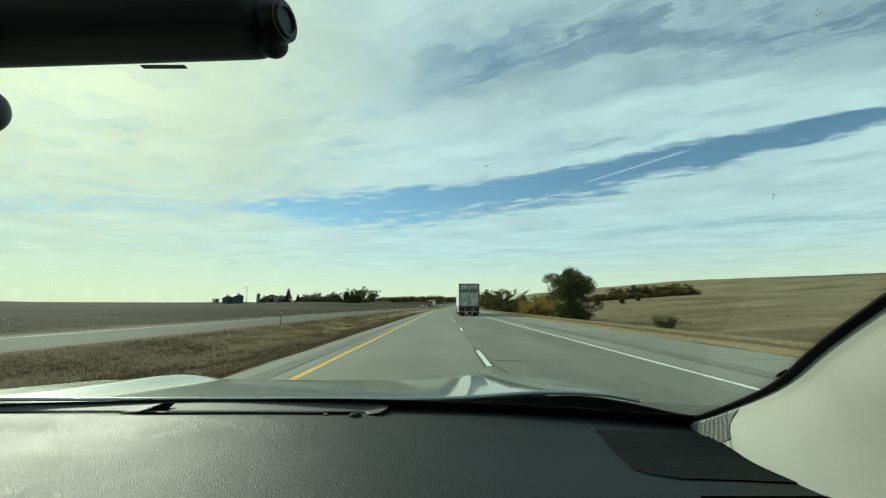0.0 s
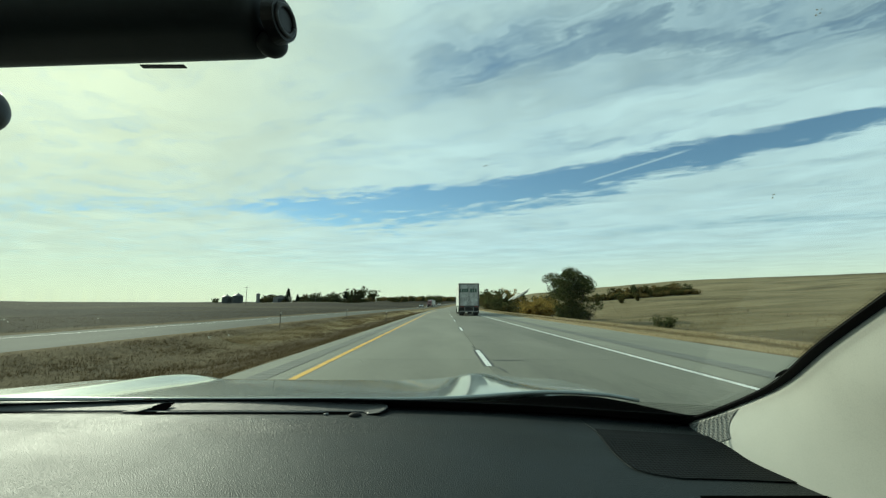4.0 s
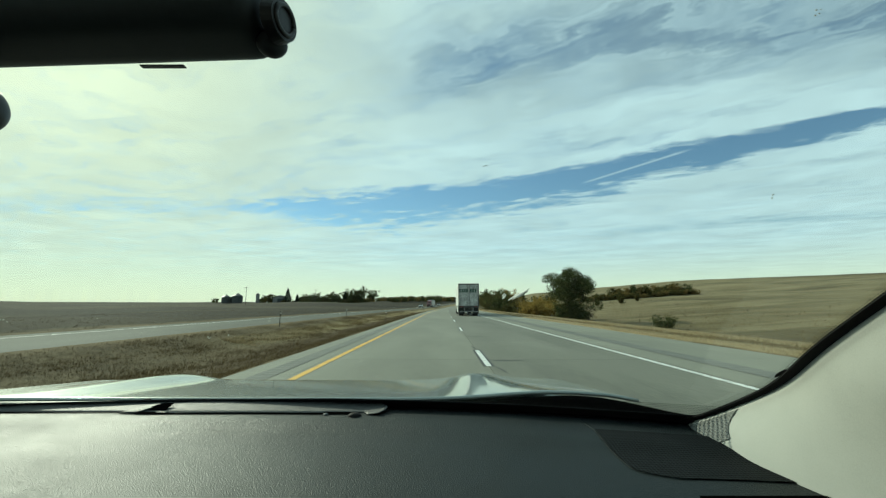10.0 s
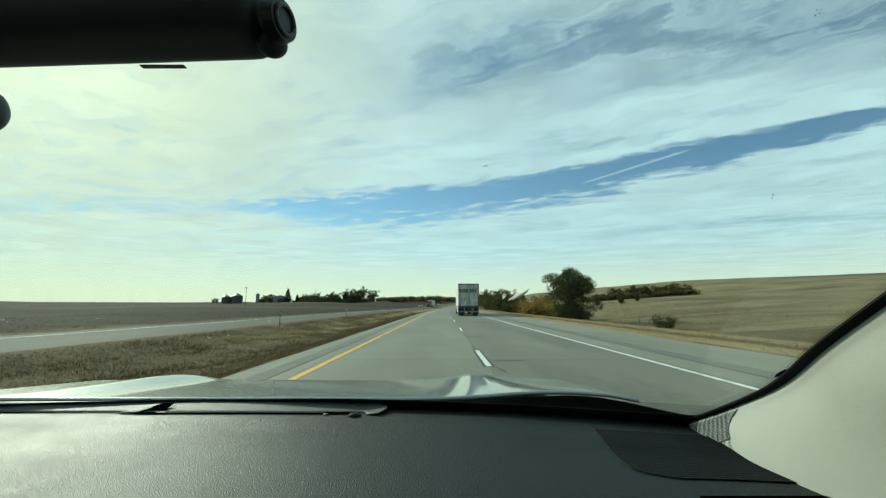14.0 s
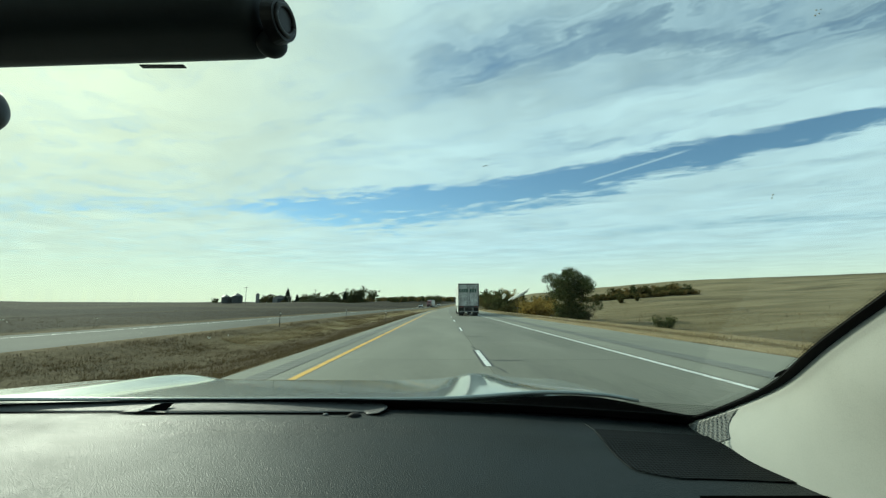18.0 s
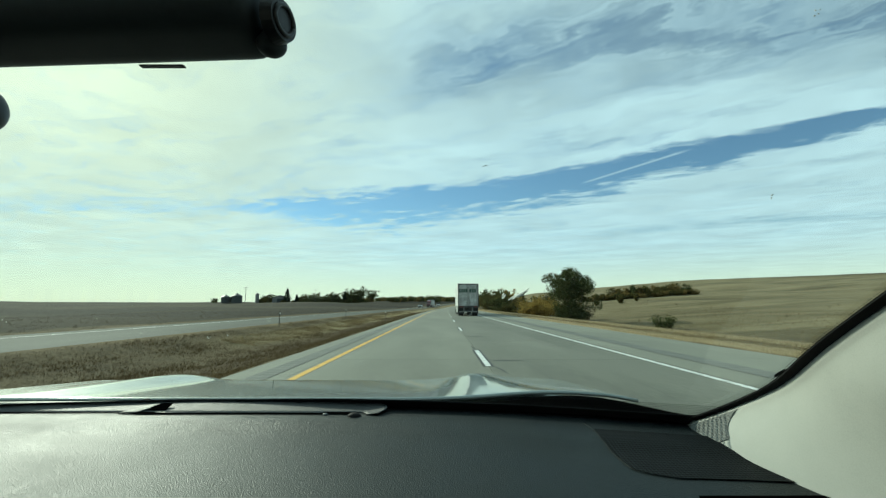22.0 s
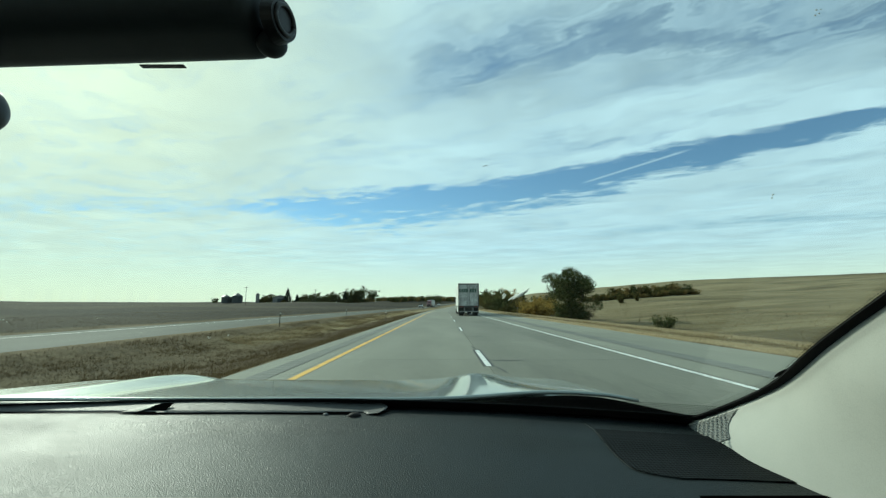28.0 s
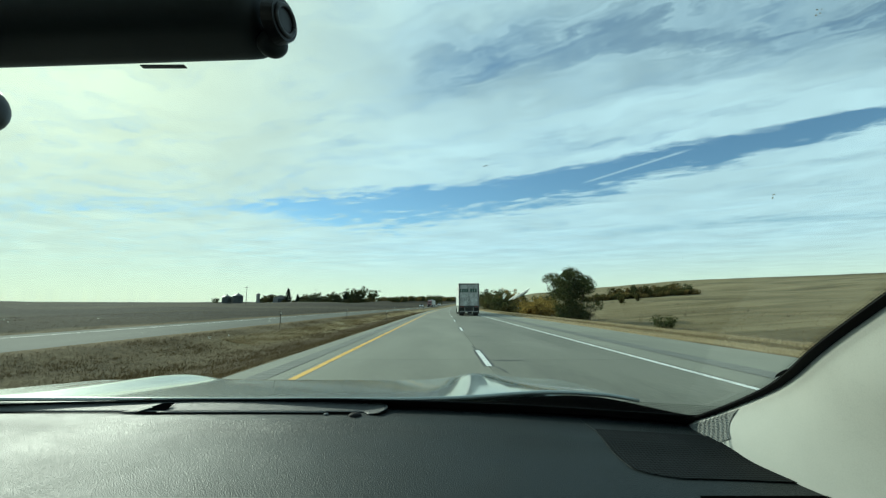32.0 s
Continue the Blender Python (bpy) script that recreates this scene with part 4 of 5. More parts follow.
# interior mirror: a long dark housing with a rounded end and a ring
mirror = part("rear_view_mirror", box(-0.2245, 0.200, EYE + 0.1853, 0.254, 0.045, 0.094, 0.015, turn=Matrix.Rotation(radians(-2.0), 4, "Y"), rounds=5), M["mirror_plastic"], car, "black housed rear-view mirror", smooth=True)
end = Vector((-0.0875, 0.194, EYE + 0.1512))
face = Vector((0.96, -0.26, -0.06)).to_track_quat("Z", "Y").to_matrix().to_4x4()
bm = bmesh.new()
bmesh.ops.create_cone(bm, cap_ends=True, segments=32, radius1=0.0120, radius2=0.0104, depth=0.006, matrix=Matrix.Translation(end) @ face)
part("end_cap", bm, M["plastic"], mirror, smooth=False)
bm = tube([end + face.to_3x3() @ Vector((0.0074 * math.cos(a * math.tau / 28), 0.0074 * math.sin(a * math.tau / 28), 0.0032)) for a in range(29)], 0.0014, 8)
part("cap_ring", bm, M["plastic"], mirror, smooth=True)
bm = bmesh.new()
bmesh.ops.create_uvsphere(bm, u_segments=24, v_segments=14, radius=1.0, matrix=Matrix.Translation((-0.0950, 0.203, EYE + 0.1440)) @ Matrix.Diagonal((0.0082, 0.008, 0.0070, 1)))
part("housing_end", bm, M["mirror_plastic"], mirror, "rounded end of the mirror housing", smooth=True)
part("mirror_tab", box(-0.152, 0.2, EYE + 0.1287, 0.024, 0.003, 0.0007, 0.0003), M["plastic"], mirror)
bm = bmesh.new()
bmesh.ops.create_uvsphere(bm, u_segments=20, v_segments=12, radius=0.012, matrix=Matrix.Translation((-0.2705, 0.22, EYE + 0.1145)) @ Matrix.Diagonal((0.85, 1, 1.15, 1)))
part("mirror_sensor_pod", bm, M["plastic"], car, "small black sensor pod behind the glass", smooth=True)

# plain shell, out of view, added to close the cabin and shade it
part("headliner", sheet(lambda u, v: (GLASS_L + (0.46 - GLASS_L) * u, 0.06 - 1.9 * v, EYE + 0.345 + 0.03 * math.sin(math.pi * u)), 12, 12, 0.03), M["headliner"], car)
part("cabin_back", box(CX, -1.85, EYE - 0.35, 1.6, 0.05, 1.4), M["headliner"], car)
part("cabin_floor", box(CX, -0.55, EYE - 1.0, 1.6, 2.6, 0.05), M["plastic"], car)
for side in (-1, 1):
    part("door_panel", box(CX + side * 0.80, -0.55, EYE - 0.62, 0.06, 2.5, 0.75, 0.02), M["plastic"], car)
R = CX + 0.90
for side in (-1, 1):
    bm = outline([(0.94, EYE - 0.30), (0.94, EYE - 0.95), (-3.1, EYE - 0.95), (-3.15, EYE - 0.55), (-3.05, EYE - 0.22), (0.55, EYE - 0.235)], CX + side * 0.84, CX + side * 0.91, "x")
    part("body_side", bm, M["paint"], car, "silver painted body side")
    part("roof_rail", tube([(CX + side * 0.70, 0.02, EYE + 0.375), (CX + side * 0.72, -1.2, EYE + 0.39), (CX + side * 0.72, -2.4, EYE + 0.34), (CX + side * 0.80, -3.05, EYE - 0.2)], 0.03, 8), M["paint"], car, smooth=True)
    part("front_wing_side", outline([(0.94, EYE - 0.31), (1.66, EYE - 0.42), (1.80, EYE - 0.62), (1.80, EYE - 0.95), (0.94, EYE - 0.95)], CX + side * 0.86, CX + side * 0.92, "x"), M["paint"], car)
part("roof", sheet(lambda u, v: (CX - 0.72 + 1.44 * u, 0.03 - 2.5 * v, EYE + 0.40 + 0.03 * math.sin(math.pi * u) - 0.04 * v * v), 12, 12, 0.02), M["paint"], car, "silver painted roof", smooth=True)
part("tail", sheet(lambda u, v: (CX - 0.84 + 1.68 * u, -2.45 - 0.66 * math.sin(v * math.pi / 2), EYE + 0.36 - 1.3 * v), 10, 10, 0.03), M["paint"], car, smooth=True)
part("front_end", sheet(lambda u, v: (CX - 0.86 + 1.72 * u, 1.72 + 0.24 * math.sin(math.pi * u), EYE - 0.37 - 0.6 * v), 16, 6, 0.03), M["paint"], car, smooth=True)


part("firewall", box(CX, 0.62, EYE - 0.62, 1.5, 0.04, 0.7), M["plastic"], car)


# ---- the lorry ahead ----
def wheel(parent, x, y, r=0.5, wide=0.28, z0=0.0):
    w = part("wheel", cyl((x - wide * 0.3, y, r), (x + wide * 0.3, y, r), r * 0.6, seg=20), M["steel"], parent)
    bm = bmesh.new()
    prof = [(r * 0.58, -wide / 2), (r * 0.93, -wide / 2), (r, -wide * 0.35), (r, wide * 0.35), (r * 0.93, wide / 2), (r * 0.58, wide / 2)]
    rings = []
    for k in range(28):
        a = k * math.tau / 28
        rings.append([bm.verts.new((x + o, y + q * math.cos(a), r + q * math.sin(a))) for q, o in prof])
    for k in range(28):
        p, q = rings[k], rings[(k + 1) % 28]
        for i in range(len(prof)):
            bm.faces.new((p[i], p[(i + 1) % len(prof)], q[(i + 1) % len(prof)], q[i]))
    bmesh.ops.recalc_face_normals(bm, faces=bm.faces)
    part("tyre", bm, M["rubber"], w)
    return w


def semi(name, label, at, turn, cab, doors, lettered):
    """A tractor and box trailer; its rear end stands at the origin, its nose along +y."""
    t = thing(name, label, "truck", at, turn)
    part("trailer_body", box(0, 8.1, 2.62, 2.58, 16.0, 2.86, 0.03), M["trailer"], t, "white box trailer")
    part("trailer_floor_frame", box(0, 8.1, 1.1, 2.4, 15.8, 0.16, 0.02), M["dark_frame"], t)
    for s in (-1, 1):
        part("rear_post", box(s * 1.255, 0.06, 2.62, 0.11, 0.12, 2.94, 0.01), M["dark_frame"], t)
        part("side_rail", box(s * 1.295, 8.1, 1.22, 0.03, 15.9, 0.12), M["steel"], t)
    part("rear_header", box(0, 0.06, 4.04, 2.6, 0.12, 0.13, 0.01), M["dark_frame"], t)
    part("rear_sill", box(0, 0.03, 1.17, 2.6, 0.16, 0.22, 0.01), M["dark_frame"], t)
    for s in (-1, 1):
        d = part("rear_door", box(s * 0.6, 0.05, 2.62, 1.17, 0.06, 2.7, 0.012), doors, t, "road-grimed grey-white door")
        for q in (0.08, 0.92):
            part("lock_rod", cyl((s * q * 1.15 if q > 0.5 else s * 0.1, -0.005, 1.3), (s * q * 1.15 if q > 0.5 else s * 0.1, -0.005, 3.93), 0.018, seg=8), M["steel"], d)
        for h in range(5):
            part("hinge", box(s * 1.17, 0.0, 1.5 + 0.56 * h, 0.12, 0.05, 0.07, 0.01), M["steel"], d)
        part("door_handle", box(s * 0.3, -0.01, 1.72, 0.36, 0.03, 0.05, 0.008), M["steel"], d)
        if lettered:
            for k in range(4 if s < 0 else 3):
                x = (-1.08 + 0.285 * k) if s < 0 else (0.27 + 0.3 * k)
                part("letter_bar", box(x, 0.012, 3.2, 0.22, 0.02, 0.46, 0.0), M["green_ink"], d, "dark green lettering bar")
        # mud flaps made extra wide, to stand in for the shade below the floor
        part("mud_flap", box(s * 0.88, 0.35, 0.66, 0.78, 0.02, 0.72), M["rubber"], t)
        for k in range(2):
            part("tail_lamp", box(s * (1.0 - 0.22 * k), -0.06, 1.17, 0.15, 0.03, 0.09, 0.01), M["red_lamp"], t)
        part("bumper_strut", box(s * 0.55, 0.12, 0.85, 0.12, 0.12, 0.6, 0.01), M["steel"], t)
        for y in (1.3, 2.6):
            wheel(t, s * 0.75, y, wide=0.26)
            wheel(t, s * 1.07, y, wide=0.26)
    part("underride_bar", box(0, 0.06, 0.55, 2.3, 0.1, 0.12, 0.015), M["steel"], t)
    part("trailer_bogie", box(0, 1.95, 0.78, 1.1, 2.6, 0.4, 0.03), M["dark_frame"], t)
    for s in (-1, 1):
        part("landing_leg", box(s * 0.9, 11.6, 0.75, 0.12, 0.12, 0.75), M["steel"], t)
        part("side_skirt", box(s * 1.24, 7.6, 0.72, 0.03, 5.5, 0.7), M["trailer"], t)
    # tractor
    part("chassis", box(0, 17.6, 0.8, 0.95, 6.4, 0.28, 0.02), M["dark_frame"], t)
    for s in (-1, 1):
        for y in (14.7, 16.0):
            wheel(t, s * 0.75, y, wide=0.26)
            wheel(t, s * 1.07, y, wide=0.26)
        wheel(t, s * 1.02, 20.4, wide=0.3)
    prof = [(16.7, 0.75), (21.4, 0.75), (21.65, 1.0), (21.6, 1.75), (21.3, 2.0), (19.9, 2.2), (19.25, 3.05), (18.6, 3.55), (17.1, 3.95), (16.7, 3.9)]
    bm = outline(prof, -1.15, 1.15, "x")
    bmesh.ops.bevel(bm, geom=list(bm.edges), offset=0.08, segments=2, affect="EDGES")
    c = part("cab", bm, cab, t, smooth=False)
    part("windshield", box(0, 19.62, 2.62, 1.95, 0.03, 0.95, 0.0, turn=Matrix.Rotation(radians(38), 4, "X")), M["dark_glass"], c)
    part("grille", box(0, 21.64, 1.35, 1.0, 0.05, 0.85, 0.02), M["dark_frame"], c)
    part("front_bumper", box(0, 21.6, 0.62, 2.4, 0.25, 0.34, 0.05), M["dark_frame"], c)
    for s in (-1, 1):
        part("headlight", box(s * 0.88, 21.6, 1.1, 0.4, 0.1, 0.22, 0.03), M["clear_lamp"], c)
        part("side_window", box(s * 1.155, 18.9, 2.55, 0.02, 0.8, 0.7), M["dark_glass"], c)
        part("wing_mirror", box(s * 1.42, 19.9, 2.45, 0.12, 0.12, 0.7, 0.03), M["dark_frame"], c)
        part("fuel_tank", cyl((s * 0.95, 17.0, 0.85), (s * 0.95, 18.8, 0.85), 0.3, seg=16), M["steel"], t)
    return t


for side in (-1, 1):
    for y in (1.05, -2.2):
        wheel(car, CX + side * 0.80, y, r=0.36, wide=0.22)


semi("lorry_ahead", "white box trailer lorry with grimy rear doors driving ahead", (3.3, 51.0, 0.0), -0.6, M["yellow_cab"], M["door"], True)
semi("oncoming_lorry", "distant dark red lorry with a white trailer on the other carriageway", (-14.2 + float(bend(250.0)), 250.0, float(road_z(240))), 180.0 + swing(250.0), M["red_cab"], M["trailer"], False)


def road_car(name, label, at, turn, paint, pickup):
    """A car or pickup, nose along +y."""
    c = thing(name, label, "car", at, turn, "oncoming traffic")
    if pickup:
        prof = [(-2.8, 0.45), (2.7, 0.45), (2.85, 0.7), (2.75, 1.08), (1.35, 1.2), (0.6, 1.88), (-0.75, 1.9), (-0.95, 1.25), (-2.8, 1.22)]
        roof, win = (0.55, -0.75), (1.2, 1.82)
    else:
        prof = [(-2.3, 0.4), (2.2, 0.4), (2.35, 0.7), (2.25, 1.0), (1.15, 1.12), (0.35, 1.66), (-1.75, 1.68), (-2.3, 1.1)]
        roof, win = (0.3, -1.7), (1.1, 1.6)
    bm = outline(prof, -0.95, 0.95, "x")
    for v in bm.verts:
        if v.co.z > 1.4:
            v.co.x *= 0.82
    bmesh.ops.bevel(bm, geom=list(bm.edges), offset=0.06, segments=2, affect="EDGES")
    b = part("body", bm, paint, c)
    slope = math.atan2(0.75, 0.68)
    part("windscreen", box(0, (prof[4][0] + prof[5][0]) / 2 + 0.03, (prof[4][1] + prof[5][1]) / 2 + 0.03, 1.5, 0.03, 0.85, turn=Matrix.Rotation(slope, 4, "X")), M["dark_glass"], b)
    for s in (-1, 1):
        part("side_window", outline([(roof[0] - 0.1, win[1]), (roof[1] + 0.15, win[1]), (roof[1] + 0.1, win[0] + 0.08), (roof[0] + 0.45, win[0] + 0.08)], s * 0.9, s * 0.93, "x"), M["dark_glass"], b)
        part("headlight", box(s * 0.72, prof[2][0] - 0.06, 0.88, 0.36, 0.12, 0.16, 0.03), M["clear_lamp"], b)
        for y in (prof[1][0] - 0.85, prof[0][0] + 0.9):
            wheel(c, s * 0.85, y, r=0.38, wide=0.25)
    part("grille", box(0, prof[2][0], 0.82, 0.9, 0.06, 0.26, 0.02), M["dark_frame"], b)
    part("bumper", box(0, prof[1][0] + 0.08, 0.52, 1.8, 0.2, 0.22, 0.05), M["dark_frame"], b)
    return c


road_car("pickup_truck", "dark pickup truck on the oncoming carriageway", (-14.6, -330.0, 0.0), 180.0, M["dark_car"], True)
road_car("sport_utility_car", "white sport utility car ahead of the oncoming lorry", (-17.2 + float(bend(216.0)), 216.0, float(road_z(216))), 180.0 + swing(216.0), M["white_cab"], False)
road_car("sport_utility_car", "white sport utility car behind the oncoming lorry", (-14.4 + float(bend(290.0)), 290.0, float(road_z(290))), 180.0 + swing(290.0), M["white_cab"], False)
tow = road_car("sport_utility_car", "silver sport utility car towing a low trailer", (-14.4 + float(bend(850.0)), 850.0, float(road_z(850))), 180.0 + swing(850.0), M["silver_car"], False)
camper = thing("trailer", "low white folding trailer behind a silver car", "trailer", (-14.4 + float(bend(855.5)), 855.5, float(road_z(855))), 180.0 + swing(855.5))
part("body", outline([(-2.0, 0.45), (1.9, 0.45), (2.05, 0.9), (1.9, 1.45), (-2.0, 1.5)], -1.0, 1.0, "x"), M["white_cab"], camper)
part("lid", box(-0.05, 0.0, 1.56, 2.04, 4.0, 0.14, 0.03, turn=Matrix()), M["trailer"], camper)
for side in (-1, 1):
    wheel(camper, side * 0.9, -0.2, r=0.33, wide=0.2)
road_car("sport_utility_car", "dark car following on the oncoming carriageway", (-14.4 + float(bend(895.0)), 895.0, float(road_z(895))), 180.0 + swing(895.0), M["dark_car"], False)


# ---- posts and poles ----
def marker_post():
    p = thing("marker_post", "thin steel delineator post with a white reflector", "post", group="roadside posts")
    bm = outline([(-0.026, -0.012), (0.0, 0.012), (0.026, -0.012), (0.018, -0.02), (0.0, 0.0), (-0.018, -0.02)], 0.0, 1.25)
    bm.transform(Matrix.Rotation(radians(90), 4, "X") @ Matrix.Identity(4))
    bm.transform(Matrix.Diagonal((1, 1, 1, 1)))
    lo = min(v.co.z for v in bm.verts)
    bm.transform(Matrix.Translation((0, 0, -lo - 0.15)))
    part("post", bm, M["post"], p)
    part("reflector", box(0, -0.03, 1.0, 0.06, 0.008, 0.09, 0.003), M["reflector"], p)
    return p


def ground_at(x, y):
    return float(land_z(x, y))


first = marker_post()
spots = [(-5.1, 36.0), (-5.1, 97.0), (-5.1, 158.0), (10.4, 56.0), (10.4, 117.0), (-11.5, 48.0), (-11.5, 28.5), (-11.5, 92.0)]
spots = [(x + float(bend(y)), y) for x, y in spots]
first.matrix_basis = pose(spots[0][0], spots[0][1], ground_at(*spots[0]), 0, 2, 4)
for k, (x, y) in enumerate(spots[1:]):
    copy_thing(first, pose(x, y, ground_at(x, y), 0, (-2, 1, 3, -1, 2, 0, 1)[k], 7 * k))


def power_pole():
    p = thing("power_pole", "weathered wooden power pole with one crossarm", "power pole", group="power line")
    part("pole", cyl((0, 0, -0.4), (0, 0, 11.0), 0.16, 0.11, 10), M["timber"], p)
    part("crossarm", box(0, 0, 10.2, 2.6, 0.12, 0.14, 0.01), M["timber"], p)
    for x in (-1.2, 0.45, 1.2):
        part("insulator", cyl((x, 0, 10.27), (x, 0, 10.5), 0.05, 0.03, 8), M["reflector"], p)
    return p


first = power_pole()
spots = [(-118.0, 240.0), (-105.0, 330.0), (-92.0, 430.0)]
first.matrix_basis = pose(*spots[0], ground_at(*spots[0]), 0, 0, 20)
for x, y in spots[1:]:
    copy_thing(first, pose(x, y, ground_at(x, y), 0, 0, 20))


# ---- trees ----
def leaf_cloud(centres, radii, count, size, rng, flat=0.8):
    """Many small bent leaves scattered through clumps; verts and faces."""
    centres, radii = np.array(centres), np.array(radii)
    pick = rng.integers(0, len(centres), count)
    d = rng.normal(size=(count, 3))
    d /= np.linalg.norm(d, axis=1)[:, None]
    rad = radii[pick] * rng.uniform(0.25, 1.0, count) ** 0.6
    c = centres[pick] + d * rad[:, None] * np.array([1, 1, flat])
    a = rng.normal(size=(count, 3))
    a /= np.linalg.norm(a, axis=1)[:, None]
    b = np.cross(a, rng.normal(size=(count, 3)))
    b /= np.linalg.norm(b, axis=1)[:, None]
    s = size * rng.uniform(0.6, 1.4, count)[:, None]
    v = np.stack([c - a * s, c + b * s * 0.6, c + a * s, c - b * s * 0.6], 1).reshape(-1, 3)
    f = [(4 * i, 4 * i + 1, 4 * i + 2, 4 * i + 3) for i in range(count)]
    return v.tolist(), f


def limb(bm, a, b, r0, r1, rng, bend=0.12):
    a, b = np.array(a, float), np.array(b, float)
    n = np.linalg.norm(b - a)
    off = rng.normal(size=3) * n * bend
    pts = [a + (b - a) * k / 4 + off * math.sin(math.pi * k / 4) for k in range(5)]
    tube(pts, [r0 + (r1 - r0) * k / 4 for k in range(5)], 6, bm)
    return pts


def broadleaf(name, label, at, height, spread, leaf, seed, count=3500, size=0.16, trunk=0.28, low=0.25, lean=0.0, clumps=26):
    """A branching tree: tapered trunk, limbs that fork, leaves in uneven clumps at their ends."""
    rng = np.random.default_rng(seed)
    t = thing(name, label, "tree", (at[0], at[1], ground_at(*at)), 0.0)
    bm = bmesh.new()
    fork = np.array([lean * height * 0.2, 0, height * (low + 0.08)])
    limb(bm, (0, 0, -0.3), fork, trunk, trunk * 0.72, rng, 0.04)
    ends, sizes = [], []
    n = 7
    for k in range(n):
        a = k * math.tau / n + rng.uniform(-0.4, 0.4)
        reach = spread * rng.uniform(0.45, 0.95)
        tip = fork + np.array([math.cos(a) * reach + lean * height * 0.2, math.sin(a) * reach, height * rng.uniform(0.15, 0.62)])
        if k == 0:
            tip = fork + np.array([lean * height * 0.3, 0, height * (0.78 - low)])
        pts = limb(bm, fork - np.array([0, 0, rng.uniform(0, 0.1) * height * low]), tip, trunk * 0.5, trunk * 0.1, rng)
        for j in range(6):
            base = pts[rng.integers(1, 5)]
            twig = base + rng.normal(size=3) * np.array([spread, spread, height * 0.4]) * 0.3
            twig[2] = min(max(twig[2], height * low * 0.7), height * 0.93)
            limb(bm, base, twig, trunk * 0.14, trunk * 0.03, rng)
            ends.append(twig)
            sizes.append(spread * rng.uniform(0.2, 0.38))
        ends.append(tip)
        sizes.append(spread * rng.uniform(0.26, 0.42))
    # fill the crown's body with uneven clumps, each on a twig of its own
    heart = np.array([lean * height * 0.5, 0, height * (low + (0.96 - low) * 0.5)])
    for k in range(clumps):
        d = rng.normal(size=3)
        d /= np.linalg.norm(d)
        c = heart + d * np.array([spread * 0.82, spread * 0.82, height * (0.92 - low) * 0.42]) * rng.uniform(0.45, 1.0)
        limb(bm, heart * 0.75 + (c - heart) * 0.25, c, trunk * 0.16, trunk * 0.03, rng, 0.06)
        ends.append(c)
        sizes.append(spread * rng.uniform(0.18, 0.36))
    part("trunk", bm, M["bark"], t)
    v, f = leaf_cloud(ends, sizes, count, size, rng)
    c = raw("crown", v, f, M[leaf], t)
    return t


def conifer(at, height, seed):
    rng = np.random.default_rng(seed)
    t = thing("conifer", "dark evergreen tree by a farmyard", "tree", (at[0], at[1], ground_at(*at)), group="farm trees")
    part("trunk", cyl((0, 0, -0.3), (0, 0, height * 0.95), 0.25, 0.04, 8), M["bark"], t)
    centres = [(rng.normal() * 0.3, rng.normal() * 0.3, height * (0.12 + 0.85 * k / 13)) for k in range(14)]
    radii = [height * 0.31 * (1 - k / 14.5) + 0.25 for k in range(14)]
    v, f = leaf_cloud(centres, radii, 2600, 0.34, rng, 0.5)
    raw("crown", v, f, M["needle"], t)
    return t


def bush(name, label, at, high, wide, leaf, seed, count=900, size=0.1):
    rng = np.random.default_rng(seed)
    t = thing(name, label, "bush", (at[0], at[1], ground_at(*at)))
    bm = bmesh.new()
    ends = []
    for k in range(14):
        a = rng.uniform(0, math.tau)
        tip = (math.cos(a) * wide * rng.uniform(0.1, 0.5), math.sin(a) * wide * rng.uniform(0.1, 0.5), high * rng.uniform(0.4, 0.95))
        limb(bm, (rng.normal() * 0.1, rng.normal() * 0.1, -0.15), tip, 0.03, 0.008, rng)
        ends.append(tip)
    part("stems", bm, M["bark"], t)
    v, f = leaf_cloud(ends + [(e[0] * 0.7, e[1] * 0.7, e[2] * 0.5) for e in ends], [wide * 0.2] * 28, count, size, rng)
    raw("leaves", v, f, M[leaf], t)
    return t


broadleaf("roadside_tree", "dull green roadside tree leaning with the wind", (19.2, 61.0), 9.0, 3.7, "green_leaf", 11, 22000, 0.105, 0.24, 0.30, 0.06, 50)
broadleaf("roadside_tree", "green tree beyond the verge", (16.5, 112.0), 6.4, 3.6, "green_leaf", 12, 3000, 0.2, 0.22, 0.1)
for k, (x, y, h, s, leaf) in enumerate([(21.0, 108.0, 5.2, 3.4, "olive_leaf"), (24.0, 96.0, 5.0, 3.6, "gold_leaf"), (19.5, 88.0, 4.2, 2.8, "gold_leaf"), (27.0, 104.0, 5.6, 3.6, "olive_leaf"), (22.3, 70.0, 3.6, 2.2, "olive_leaf"), (16.0, 140.0, 6.0, 4.0, "olive_leaf"), (31.0, 118.0, 5.0, 3.4, "green_leaf")]):
    broadleaf("autumn_tree", "low tree turning autumn gold by the verge", (x, y), h, s, leaf, 20 + k, 2200, 0.2, 0.16, 0.05)
for k, (x, y) in enumerate([(17.9, 60.5), (19.6, 59.6), (20.9, 60.6), (18.8, 61.8)]):
    bush("tree_foot_bush", "dense green undergrowth round the foot of a tree", (x, y), 2.6, 2.8, "green_leaf", 36 + k, 1500, 0.1)
bush("verge_bush", "dark leafy bush in the ditch beyond the verge", (23.6, 43.0), 1.5, 2.6, "green_leaf", 31, 1500, 0.08)
bush("farm_bush", "round dark bush at the edge of the farmyard", (-226.0, 398.0), 4.6, 6.0, "green_leaf", 34, 900, 0.3)
